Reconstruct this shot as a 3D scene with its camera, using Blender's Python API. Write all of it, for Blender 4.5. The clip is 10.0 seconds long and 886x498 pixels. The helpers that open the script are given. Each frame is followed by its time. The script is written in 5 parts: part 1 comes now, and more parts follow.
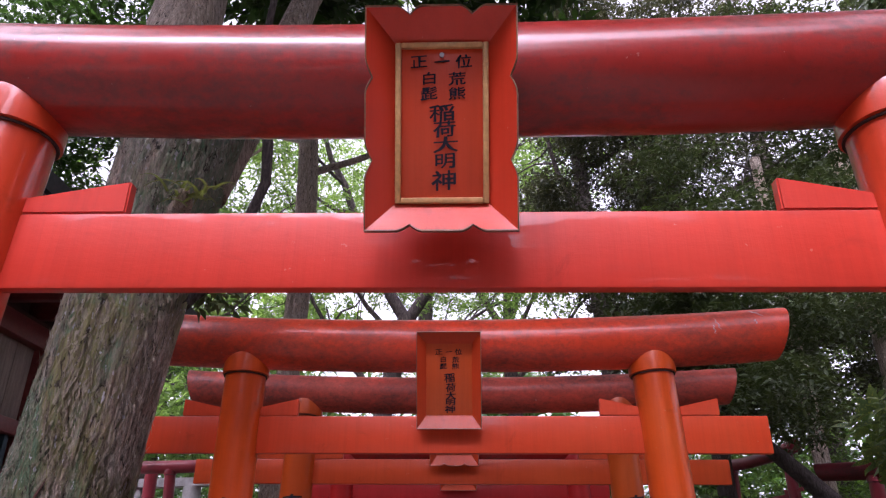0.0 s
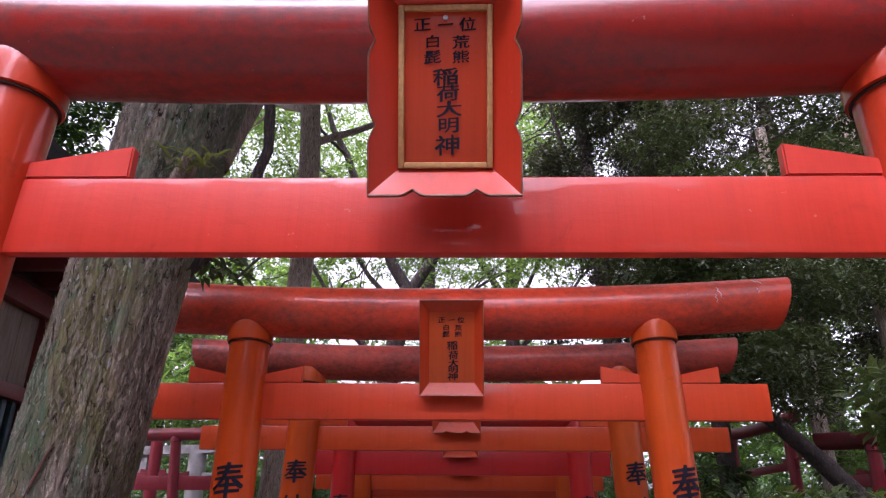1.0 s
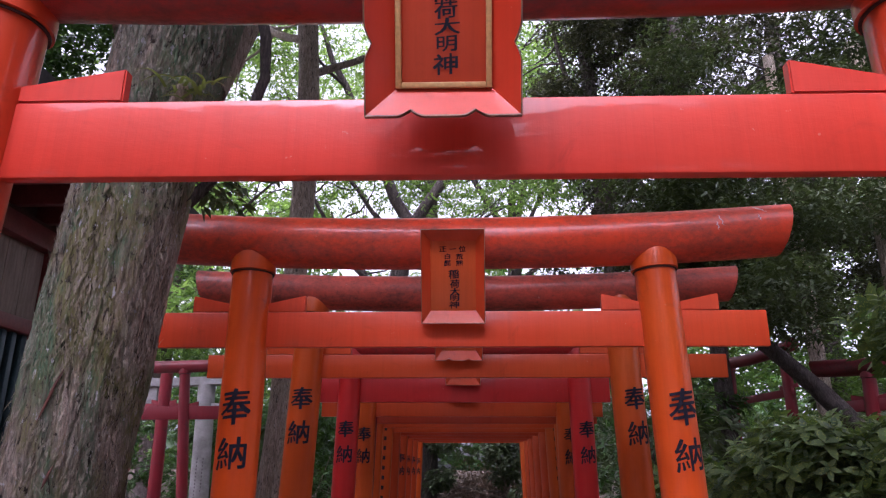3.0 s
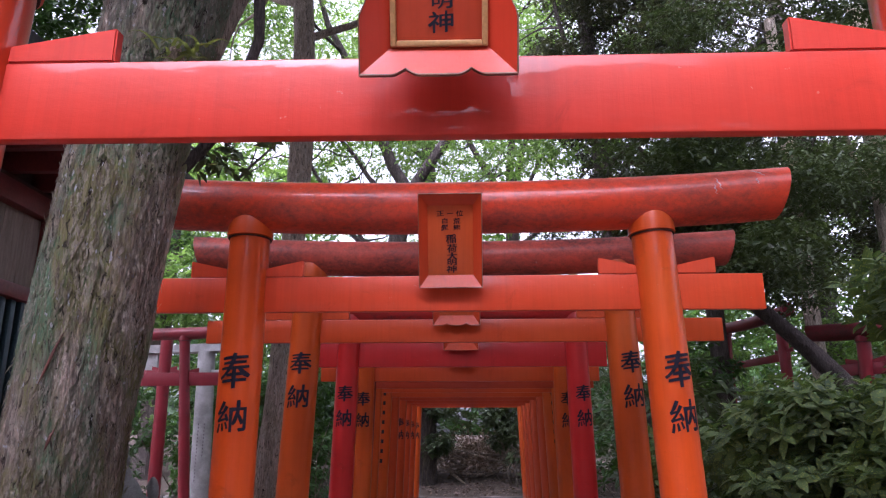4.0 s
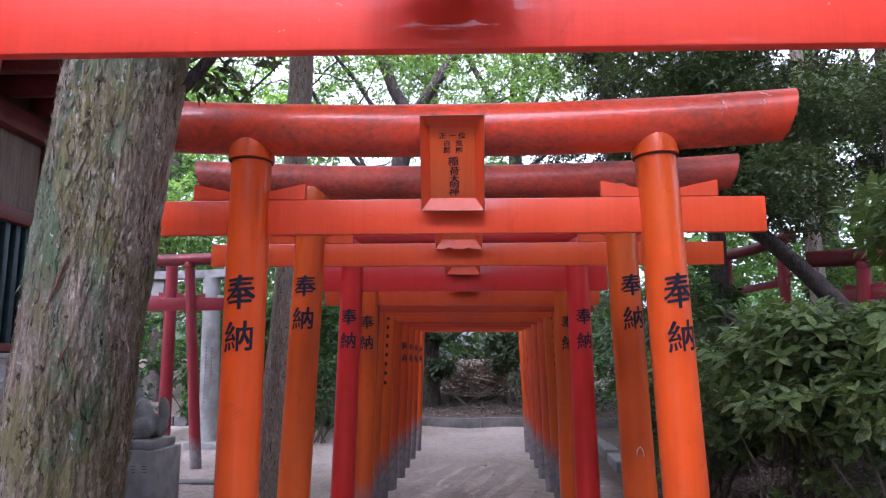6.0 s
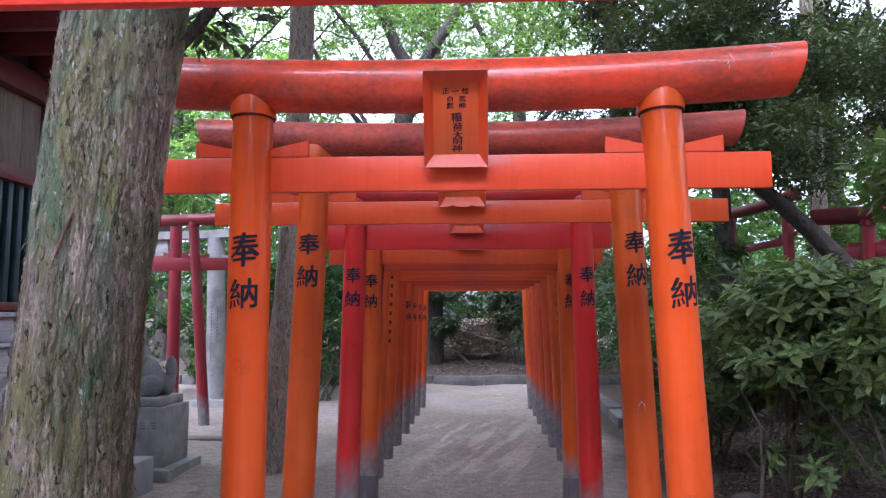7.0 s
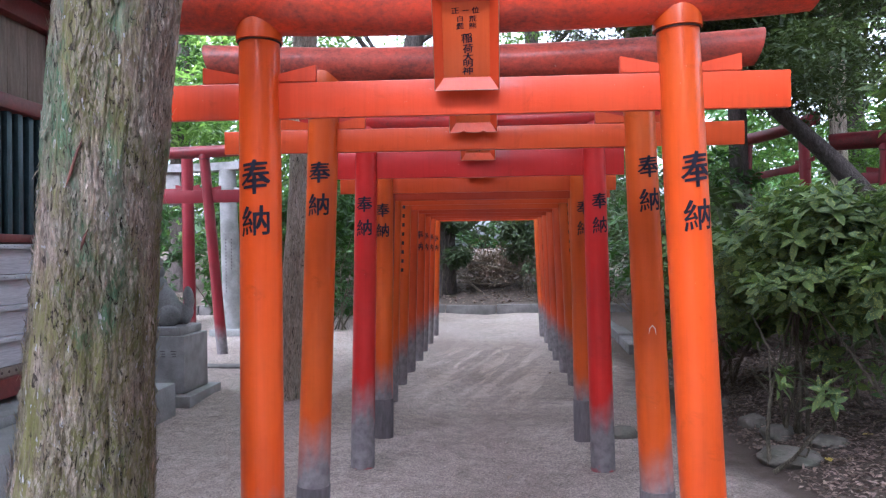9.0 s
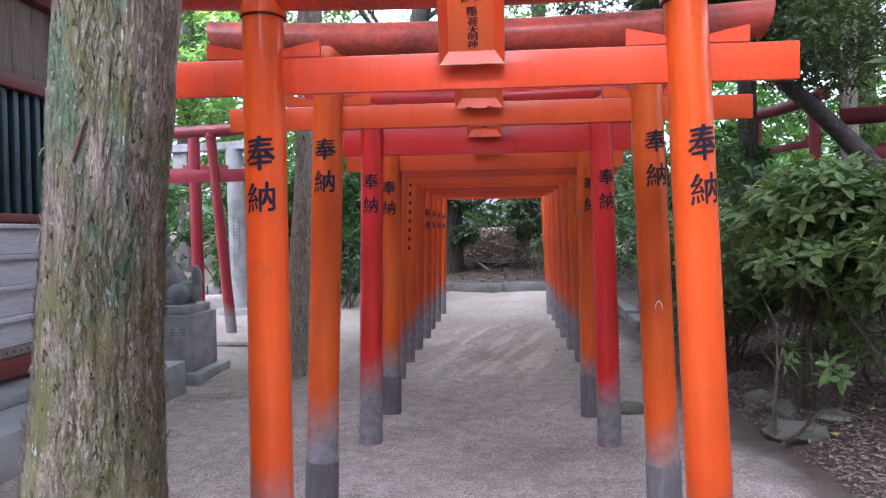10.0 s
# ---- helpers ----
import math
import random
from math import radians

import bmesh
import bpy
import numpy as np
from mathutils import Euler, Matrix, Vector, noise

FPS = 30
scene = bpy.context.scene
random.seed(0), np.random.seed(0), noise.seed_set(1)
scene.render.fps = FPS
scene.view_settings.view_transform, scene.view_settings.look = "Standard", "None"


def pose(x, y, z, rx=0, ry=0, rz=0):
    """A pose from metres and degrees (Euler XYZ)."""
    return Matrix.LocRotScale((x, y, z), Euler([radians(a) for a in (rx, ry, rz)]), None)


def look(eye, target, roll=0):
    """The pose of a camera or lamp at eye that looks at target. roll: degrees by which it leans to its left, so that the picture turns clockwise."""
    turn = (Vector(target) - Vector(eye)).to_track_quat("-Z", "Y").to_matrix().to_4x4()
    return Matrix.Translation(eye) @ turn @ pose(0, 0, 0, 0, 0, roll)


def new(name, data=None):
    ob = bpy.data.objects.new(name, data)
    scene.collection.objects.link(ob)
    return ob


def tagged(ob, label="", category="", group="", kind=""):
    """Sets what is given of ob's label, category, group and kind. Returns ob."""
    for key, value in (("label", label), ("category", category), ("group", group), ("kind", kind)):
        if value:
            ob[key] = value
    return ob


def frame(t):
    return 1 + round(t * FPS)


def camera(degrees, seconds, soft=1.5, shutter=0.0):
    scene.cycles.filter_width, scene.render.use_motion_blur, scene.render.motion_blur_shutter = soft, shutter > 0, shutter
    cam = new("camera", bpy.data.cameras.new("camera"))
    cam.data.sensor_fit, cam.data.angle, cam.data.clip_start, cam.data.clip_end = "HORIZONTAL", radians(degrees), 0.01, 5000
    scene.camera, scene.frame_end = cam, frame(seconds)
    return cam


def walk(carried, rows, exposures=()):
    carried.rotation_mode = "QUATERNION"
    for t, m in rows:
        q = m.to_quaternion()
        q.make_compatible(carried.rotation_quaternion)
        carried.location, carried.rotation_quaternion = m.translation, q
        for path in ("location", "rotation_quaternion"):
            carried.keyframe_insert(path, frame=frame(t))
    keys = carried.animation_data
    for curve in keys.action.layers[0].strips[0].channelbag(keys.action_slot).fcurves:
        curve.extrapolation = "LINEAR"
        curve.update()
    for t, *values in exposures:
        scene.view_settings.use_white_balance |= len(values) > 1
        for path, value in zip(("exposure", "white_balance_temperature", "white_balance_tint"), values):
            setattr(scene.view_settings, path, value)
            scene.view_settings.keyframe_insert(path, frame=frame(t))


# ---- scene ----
cam = camera(64.0, 10.0, 1.22)
PATH = [
    (0, (0.07, 0.0, 1.566), (0.002, 1.811, 2.413), 0.4),
    (0.5, (0.07, 0.002, 1.563), (-0.001, 1.828, 2.375), 0.5),
    (1, (0.069, 0.003, 1.556), (-0.007, 1.846, 2.329), 0.6),
    (1.5, (0.069, 0.006, 1.551), (-0.012, 1.866, 2.283), 0.7),
    (2, (0.07, 0.008, 1.548), (-0.015, 1.885, 2.233), 0.6),
    (2.5, (0.072, 0.01, 1.543), (-0.014, 1.902, 2.186), 0.4),
    (4, (0.077, 0.017, 1.528), (-0.003, 1.949, 2.04), -0.0),
    (4.5, (0.078, 0.016, 1.522), (-0.001, 1.959, 1.99), -0.1),
    (5, (0.078, 0.016, 1.519), (-0.002, 1.971, 1.936), -0.1),
    (5.5, (0.079, 0.014, 1.514), (-0.006, 1.978, 1.881), 0.0),
    (7, (0.079, 0.017, 1.498), (-0.021, 2.004, 1.699), -0.1),
    (7.5, (0.083, 0.02, 1.491), (-0.026, 2.011, 1.642), -0.2),
    (8, (0.079, 0.021, 1.486), (-0.036, 2.016, 1.585), -0.3),
    (8.5, (0.083, 0.023, 1.483), (-0.044, 2.018, 1.535), -0.4),
    (9, (0.08, 0.023, 1.477), (-0.055, 2.018, 1.485), -0.6),
    (9.5, (0.082, 0.021, 1.471), (-0.064, 2.015, 1.444), -0.8),
    (10, (0.087, 0.022, 1.464), (-0.07, 2.016, 1.413), -0.9),
]
walk(cam, [(t, look(eye, target, roll)) for t, eye, target, roll in PATH],
     exposures=[(0.0, 2.12, 5800, 37), (2.5, 2.08, 5680, 36), (4.0, 2.38, 5500, 32), (5.5, 2.72, 5360, 28), (7.5, 3.06, 5150, 20), (10.0, 3.36, 5200, 17)])

# ---- world and sun ----
world = bpy.data.worlds.new("world")
scene.world = world
world.use_nodes = True
wn, wl = world.node_tree.nodes, world.node_tree.links
sky = wn.new("ShaderNodeTexSky")
sky.sky_type, sky.sun_disc = "NISHITA", False
sky.sun_elevation, sky.sun_rotation = radians(58), radians(198)
sky.air_density, sky.dust_density, sky.ozone_density = 1.0, 7.0, 1.0
pale = wn.new("ShaderNodeHueSaturation")
pale.inputs["Saturation"].default_value = 0.05
wl.new(sky.outputs[0], pale.inputs["Color"])
wl.new(pale.outputs[0], wn["Background"].inputs["Color"])
wn["Background"].inputs["Strength"].default_value = 0.15
sun = new("sun", bpy.data.lights.new("sun", "SUN"))
sun.data.energy, sun.data.angle, sun.data.color = 0.4, radians(60), (1.0, 0.98, 0.95)
sun.matrix_world = look((-3, -6, 15), (0, 3, 0))


# ---- materials ----
def mat(name, rough=0.6, metal=0.0, coat=0.0, spec=0.5):
    m = bpy.data.materials.new(name)
    m.use_nodes = True
    b = m.node_tree.nodes["Principled BSDF"]
    b.inputs["Roughness"].default_value = rough
    b.inputs["Metallic"].default_value = metal
    b.inputs["Coat Weight"].default_value = coat
    b.inputs["Specular IOR Level"].default_value = spec
    return m, m.node_tree.nodes, m.node_tree.links, b


def coords(n, l, scale=(1, 1, 1), kind="Object"):
    tc, mp = n.new("ShaderNodeTexCoord"), n.new("ShaderNodeMapping")
    mp.inputs["Scale"].default_value = scale
    l.new(tc.outputs[kind], mp.inputs["Vector"])
    return mp.outputs[0]


def noise_tex(n, l, vec, scale, detail=6.0, rough=0.6, distort=0.0):
    t = n.new("ShaderNodeTexNoise")
    t.inputs["Scale"].default_value, t.inputs["Detail"].default_value = scale, detail
    t.inputs["Roughness"].default_value, t.inputs["Distortion"].default_value = rough, distort
    l.new(vec, t.inputs["Vector"])
    return t.outputs["Fac"]


def ramp(n, l, fac, *stops):
    r = n.new("ShaderNodeValToRGB")
    e = r.color_ramp.elements
    while len(e) < len(stops):
        e.new(0.5)
    for k, (p, c) in enumerate(stops):
        e[k].position = p
        e[k].color = (c, c, c, 1) if isinstance(c, (int, float)) else (*c, 1)
    l.new(fac, r.inputs["Fac"])
    return r.outputs["Color"]


def mix(n, l, fac, a, b, mode="MIX"):
    m = n.new("ShaderNodeMix")
    m.data_type, m.blend_type = "RGBA", mode
    for sock, v in ((m.inputs["Factor"], fac), (m.inputs["A"], a), (m.inputs["B"], b)):
        if isinstance(v, tuple):
            sock.default_value = (*v, 1)
        elif isinstance(v, (int, float)):
            sock.default_value = v
        else:
            l.new(v, sock)
    return m.outputs["Result"]


def bump(n, l, b, height, strength=0.3, distance=0.01):
    bp = n.new("ShaderNodeBump")
    bp.inputs["Strength"].default_value, bp.inputs["Distance"].default_value = strength, distance
    l.new(height, bp.inputs["Height"])
    l.new(bp.outputs[0], b.inputs["Normal"])


def arith(n, l, op, a, b):
    m = n.new("ShaderNodeMath")
    m.operation = op
    for sock, v in zip(m.inputs, (a, b)):
        if isinstance(v, (int, float)):
            sock.default_value = v
        else:
            l.new(v, sock)
    return m.outputs[0]


def rgb(name, a, b, scale, rough=0.8, strength=0.3, stretch=(1, 1, 1), dist=0.01, spec=0.4, fine=None):
    """Two tones mixed by noise at two scales, with relief."""
    m, n, l, bs = mat(name, rough, spec=spec)
    v = coords(n, l, stretch)
    big, small = noise_tex(n, l, v, scale), noise_tex(n, l, v, fine or scale * 9, 4)
    c = mix(n, l, ramp(n, l, big, (0.35, 0.0), (0.65, 1.0)), a, b)
    c = mix(n, l, 0.5, c, ramp(n, l, small, (0.3, 0.35), (0.7, 1.0)), "MULTIPLY")
    l.new(c, bs.inputs["Base Color"])
    bump(n, l, bs, arith(n, l, "ADD", big, small), strength, dist)
    return m


def paint(name, colour, worn=0.0, mildew=0.0, along=(1, 1, 1), rough=0.38, coat=0.15, clear=0.15, foot=False):
    """Oil paint on wood. worn: height up to which the colour is scoured to grey; mildew: how much black growth."""
    m, n, l, bs = mat(name, rough, coat=coat, spec=0.27)
    bs.inputs["Coat Roughness"].default_value = clear
    v = coords(n, l, along)
    tone = noise_tex(n, l, v, 2.3, 5)
    dark = tuple(c * 0.8 for c in colour)
    c = mix(n, l, ramp(n, l, tone, (0.35, 0.0), (0.7, 1.0)), colour, dark)
    info = n.new("ShaderNodeObjectInfo")
    c = mix(n, l, arith(n, l, "MULTIPLY", info.outputs["Random"], 0.35), c, tuple(x * 0.72 for x in colour))
    fine = noise_tex(n, l, v, 60, 5)
    # brush lines and rain streaks run down, chips and smears lie anywhere
    runs = noise_tex(n, l, coords(n, l, (1, 1, 0.035)), 48, 6, 0.7)
    c = mix(n, l, 0.32, c, ramp(n, l, runs, (0.32, 0.66), (0.55, 1.0), (0.75, 1.12)), "MULTIPLY")
    smear = noise_tex(n, l, coords(n, l), 7, 7, 0.7, 0.8)
    c = mix(n, l, ramp(n, l, smear, (0.60, 0.0), (0.72, 0.4)), c, tuple(x * 0.35 for x in colour))
    fade = noise_tex(n, l, coords(n, l), 1.3, 4, 0.6)
    c = mix(n, l, ramp(n, l, fade, (0.5, 0.0), (0.75, 0.3)), c, (colour[0] * 0.95, colour[1] * 1.7 + 0.02, colour[2] * 2 + 0.02))
    rr = arith(n, l, "ADD", arith(n, l, "MULTIPLY", tone, 0.25), rough - 0.1)
    if mildew:
        iso = coords(n, l, (0.7, 1, 1))
        g = arith(n, l, "ADD", arith(n, l, "MULTIPLY", noise_tex(n, l, iso, 4.0, 6, 0.6), 0.55), arith(n, l, "MULTIPLY", noise_tex(n, l, iso, 55, 6, 0.75), 0.45))
        k = ramp(n, l, g, (0.58 - 0.2 * mildew, 0.0), (0.70 - 0.08 * mildew, 1.0))
        k = arith(n, l, "MULTIPLY", k, min(0.9, 0.55 + 0.4 * mildew))
        c = mix(n, l, k, c, (0.045, 0.03, 0.026))
        rr = arith(n, l, "ADD", rr, arith(n, l, "MULTIPLY", k, 0.35))
    spots = ramp(n, l, noise_tex(n, l, coords(n, l), 44, 3), (0.735, 0.0), (0.75, 1.0))
    c = mix(n, l, arith(n, l, "MULTIPLY", spots, 0.3), c, (0.5, 0.33, 0.28))
    if worn:
        sep = n.new("ShaderNodeSeparateXYZ")
        tc = n.new("ShaderNodeTexCoord")
        l.new(tc.outputs["Object"], sep.inputs[0])
        edge = arith(n, l, "ADD", sep.outputs["Z"], arith(n, l, "MULTIPLY", noise_tex(n, l, coords(n, l, (1, 1, 0.35)), 14, 6), -0.22))
        lean = arith(n, l, "SUBTRACT", 0.2, arith(n, l, "MULTIPLY", noise_tex(n, l, coords(n, l, (1, 1, 0.25)), 7, 3), 0.4))
        edge = arith(n, l, "ADD", edge, lean)
        e = arith(n, l, "ADD", edge, arith(n, l, "MULTIPLY", info.outputs["Random"], -0.08))
        k = ramp(n, l, e, (max(0.0, worn - 0.22), 1.0), (worn + 0.02, 0.0))
        grey = mix(n, l, ramp(n, l, noise_tex(n, l, v, 18, 6), (0.35, 0.0), (0.7, 1.0)), (0.20, 0.175, 0.175), (0.115, 0.098, 0.10))
        if foot:
            k = arith(n, l, "MULTIPLY", k, ramp(n, l, arith(n, l, "ADD", sep.outputs["Z"], arith(n, l, "MULTIPLY", noise_tex(n, l, v, 13, 6), 0.22)), (0.085, 0.2), (0.12, 1.0)))
        c = mix(n, l, k, c, grey)
        rr = arith(n, l, "ADD", rr, arith(n, l, "MULTIPLY", k, 0.5))
    l.new(c, bs.inputs["Base Color"])
    l.new(rr, bs.inputs["Roughness"])
    bump(n, l, bs, arith(n, l, "ADD", arith(n, l, "ADD", fine, runs), arith(n, l, "MULTIPLY", tone, 2.0)), 0.13, 0.004)
    return m


VERM = (0.61, 0.071, 0.004)
ORANGE = (0.48, 0.066, 0.004)
# darker vermilion: the weaker light deep in the row put into the colour
VERM_DIM = (0.43, 0.047, 0.007)
RED = (0.44, 0.015, 0.011)
DARKRED = (0.20, 0.016, 0.022)
LONG = (0.35, 1, 1)
# the "w" paints carry the shade inside the row in their colour
POLE = {"g": paint("glossy_vermilion_pole_paint", (0.60, 0.052, 0.012), 0.42, 0, (1, 1, 1), 0.34, 0.5, 0.08), "v": paint("vermilion_pole_paint", VERM, 0.42, 0, (1, 1, 1), 0.38, 0.25, 0.12), "o": paint("orange_pole_paint", ORANGE, 0.42),
        "w": paint("dimmed_vermilion_pole_paint", VERM_DIM, 0.42), "r": paint("scarlet_pole_paint", RED, 0.40, foot=True), "d": paint("maroon_pole_paint", DARKRED, 0.3, 0.1)}
LOG = {"g": paint("glossy_red_log_paint", (0.32, 0.019, 0.011), 0, 0.6, LONG, 0.34, 0.55, 0.16), "v": paint("vermilion_log_paint", (0.68, 0.060, 0.016), 0, 0.68, LONG, 0.34, 0.3), "o": paint("faded_log_paint", (0.60, 0.075, 0.038), 0, 0.95, LONG, 0.45),
       "w": paint("dimmed_vermilion_log_paint", VERM_DIM, 0, 0.6, LONG, 0.45), "r": paint("scarlet_log_paint", RED, 0, 0.5, LONG), "d": paint("maroon_log_paint", DARKRED, 0, 0.6, LONG, 0.5)}
BEAM = {"g": paint("glossy_vermilion_beam_paint", (0.60, 0.036, 0.013), 0, 0, LONG, 0.5, 0.36, 0.05), "v": paint("vermilion_beam_paint", (0.66, 0.060, 0.011), 0, 0, LONG, 0.42, 0.3, 0.1), "o": paint("orange_beam_paint", (0.53, 0.060, 0.008), 0, 0, LONG, 0.36),
        "w": paint("dimmed_vermilion_beam_paint", (0.38, 0.034, 0.008), 0, 0, LONG, 0.42), "r": paint("scarlet_beam_paint", RED, 0, 0, LONG), "d": paint("maroon_beam_paint", DARKRED, 0, 0.2, LONG, 0.5)}
PANEL = paint("plaque_panel_paint", (0.54, 0.056, 0.012), 0, 0, (1, 1, 1), 0.4, 0.1)
FRAME = paint("plaque_frame_paint", (0.57, 0.045, 0.014), 0, 0, (1, 1, 1), 0.28, 0.4)
PANEL_PLAIN = paint("plain_plaque_panel_paint", (0.55, 0.082, 0.012), 0, 0, (1, 1, 1), 0.4, 0.1)
FRAME_PLAIN = paint("plain_plaque_frame_paint", (0.58, 0.062, 0.014), 0, 0, (1, 1, 1), 0.28, 0.4)
GOLD = rgb("aged_gold_paint", (0.62, 0.36, 0.14), (0.50, 0.28, 0.10), 12, 0.42, 0.1)
RIM = rgb("dark_bronze_edge", (0.30, 0.16, 0.075), (0.13, 0.07, 0.04), 20, 0.45, 0.1)
SEAM = rgb("dark_red_brown_seam", (0.06, 0.018, 0.014), (0.03, 0.012, 0.010), 20, 0.7, 0.1)
INK = rgb("black_ink", (0.010, 0.009, 0.016), (0.018, 0.014, 0.026), 30, 0.7, 0.05, spec=0.15)
SLEEVE = rgb("grey_wooden_sleeve", (0.15, 0.125, 0.125), (0.07, 0.06, 0.062), 6, 0.85, 0.5, (1, 1, 0.2))
GRANITE = rgb("granite", (0.37, 0.355, 0.345), (0.235, 0.225, 0.215), 5, 0.8, 0.5, fine=110)
KERB = rgb("grimy_kerb_stone", (0.175, 0.155, 0.145), (0.095, 0.085, 0.078), 4, 0.9, 0.6, fine=70)
STONE = rgb("weathered_stone", (0.30, 0.295, 0.285), (0.16, 0.165, 0.155), 4, 0.9, 0.6, fine=70)
CONCRETE = rgb("concrete", (0.34, 0.33, 0.325), (0.24, 0.235, 0.23), 3, 0.85, 0.3, fine=90)
ROCK = rgb("mossy_rock", (0.12, 0.098, 0.082), (0.08, 0.078, 0.056), 5, 0.95, 0.7, fine=50)
WHITEWOOD = rgb("white_painted_board", (0.60, 0.58, 0.60), (0.50, 0.48, 0.50), 3, 0.55, 0.15, (1, 0.3, 4))
BAREWOOD = rgb("bare_wood", (0.30, 0.24, 0.19), (0.20, 0.155, 0.12), 5, 0.7, 0.3, (6, 6, 0.6))
GREENBAR = rgb("dark_green_paint", (0.05, 0.09, 0.105), (0.03, 0.06, 0.07), 6, 0.4, 0.1)
REDWOOD = rgb("dull_red_paint", (0.19, 0.035, 0.03), (0.12, 0.022, 0.02), 4, 0.5, 0.15)
ROOFTILE = rgb("copper_roof", (0.05, 0.05, 0.05), (0.03, 0.032, 0.03), 4, 0.7, 0.2)
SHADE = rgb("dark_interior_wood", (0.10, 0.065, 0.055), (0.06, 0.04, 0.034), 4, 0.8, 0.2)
METAL = mat("zinc_hook", 0.35, 1.0)[0]
METAL.node_tree.nodes["Principled BSDF"].inputs["Base Color"].default_value = (0.5, 0.5, 0.52, 1)


def sand():
    m, n, l, bs = mat("raked_sandy_ground", 0.95, spec=0.2)
    v = coords(n, l)
    big, mid = noise_tex(n, l, v, 0.5, 4, 0.5), noise_tex(n, l, v, 9, 8, 0.7)
    grit = arith(n, l, "MULTIPLY_ADD", noise_tex(n, l, v, 130, 3, 0.8), 0.6)
    grit.node.inputs[2].default_value = -0.05
    grit = arith(n, l, "ADD", grit, arith(n, l, "MULTIPLY", noise_tex(n, l, v, 55, 5, 0.8), 0.5))
    c = mix(n, l, ramp(n, l, big, (0.38, 0.0), (0.62, 1.0)), (0.50, 0.395, 0.34), (0.63, 0.51, 0.445))
    c = mix(n, l, 0.6, c, ramp(n, l, mid, (0.32, 0.42), (0.62, 1.0)), "MULTIPLY")
    c = mix(n, l, 0.85, c, ramp(n, l, grit, (0.40, 0.12), (0.60, 1.0)), "MULTIPLY")
    # damp brown earth under the shrubs, past the path's edge
    sep = n.new("ShaderNodeSeparateXYZ")
    l.new(v, sep.inputs[0])
    wob = arith(n, l, "MULTIPLY", noise_tex(n, l, v, 1.6, 6), 0.9)
    e = arith(n, l, "SUBTRACT", arith(n, l, "ABSOLUTE", sep.outputs["X"], 0), wob)
    east = arith(n, l, "MULTIPLY", arith(n, l, "GREATER_THAN", sep.outputs["X"], 0), ramp(n, l, arith(n, l, "MULTIPLY", e, 0.2), (0.19, 0.0), (0.28, 1.0)))
    north = ramp(n, l, arith(n, l, "MULTIPLY", arith(n, l, "SUBTRACT", sep.outputs["Y"], 17.0), 0.5), (0.0, 0.0), (0.2, 1.0))
    k = arith(n, l, "MAXIMUM", east, north)
    # softly trodden, damper sand right of the middle
    off = arith(n, l, "ABSOLUTE", arith(n, l, "ADD", arith(n, l, "SUBTRACT", sep.outputs["X"], 0.62), arith(n, l, "MULTIPLY", noise_tex(n, l, v, 1.1, 5), 0.7)), 0)
    trod = arith(n, l, "MULTIPLY", ramp(n, l, off, (0.2, 1.0), (0.9, 0.0)), ramp(n, l, arith(n, l, "MULTIPLY", sep.outputs["Y"], 0.05), (0.46, 1.0), (0.60, 0.0)))
    c = mix(n, l, arith(n, l, "MULTIPLY", trod, 0.35), c, mix(n, l, 1.0, c, (0.60, 0.545, 0.51), "MULTIPLY"))
    # pale slanting streaks: light on the sand ridges put into the colour
    tc, mp = n.new("ShaderNodeTexCoord"), n.new("ShaderNodeMapping")
    mp.vector_type = "TEXTURE"
    mp.inputs["Rotation"].default_value, mp.inputs["Scale"].default_value = (0, 0, radians(-16)), (0.22, 3.0, 1)
    l.new(tc.outputs["Object"], mp.inputs["Vector"])
    lit_streak = ramp(n, l, noise_tex(n, l, mp.outputs[0], 1.3, 4, 0.5), (0.50, 0.0), (0.58, 1.0))
    reach = arith(n, l, "MULTIPLY", ramp(n, l, arith(n, l, "MULTIPLY", sep.outputs["Y"], 0.05), (0.33, 0.0), (0.38, 1.0), (0.52, 1.0), (0.57, 0.0)), ramp(n, l, arith(n, l, "ABSOLUTE", sep.outputs["X"], 0), (0.55, 1.0), (0.85, 0.0)))
    c = mix(n, l, arith(n, l, "MULTIPLY", arith(n, l, "MULTIPLY", lit_streak, reach), 0.8), c, mix(n, l, 1.0, c, (1.5, 1.47, 1.44), "MULTIPLY"))
    soil = mix(n, l, mid, (0.05, 0.036, 0.028), (0.115, 0.086, 0.068))
    l.new(mix(n, l, k, c, soil), bs.inputs["Base Color"])
    bump(n, l, bs, arith(n, l, "ADD", arith(n, l, "MULTIPLY", mid, 2.5), grit), 0.9, 0.02)
    return m


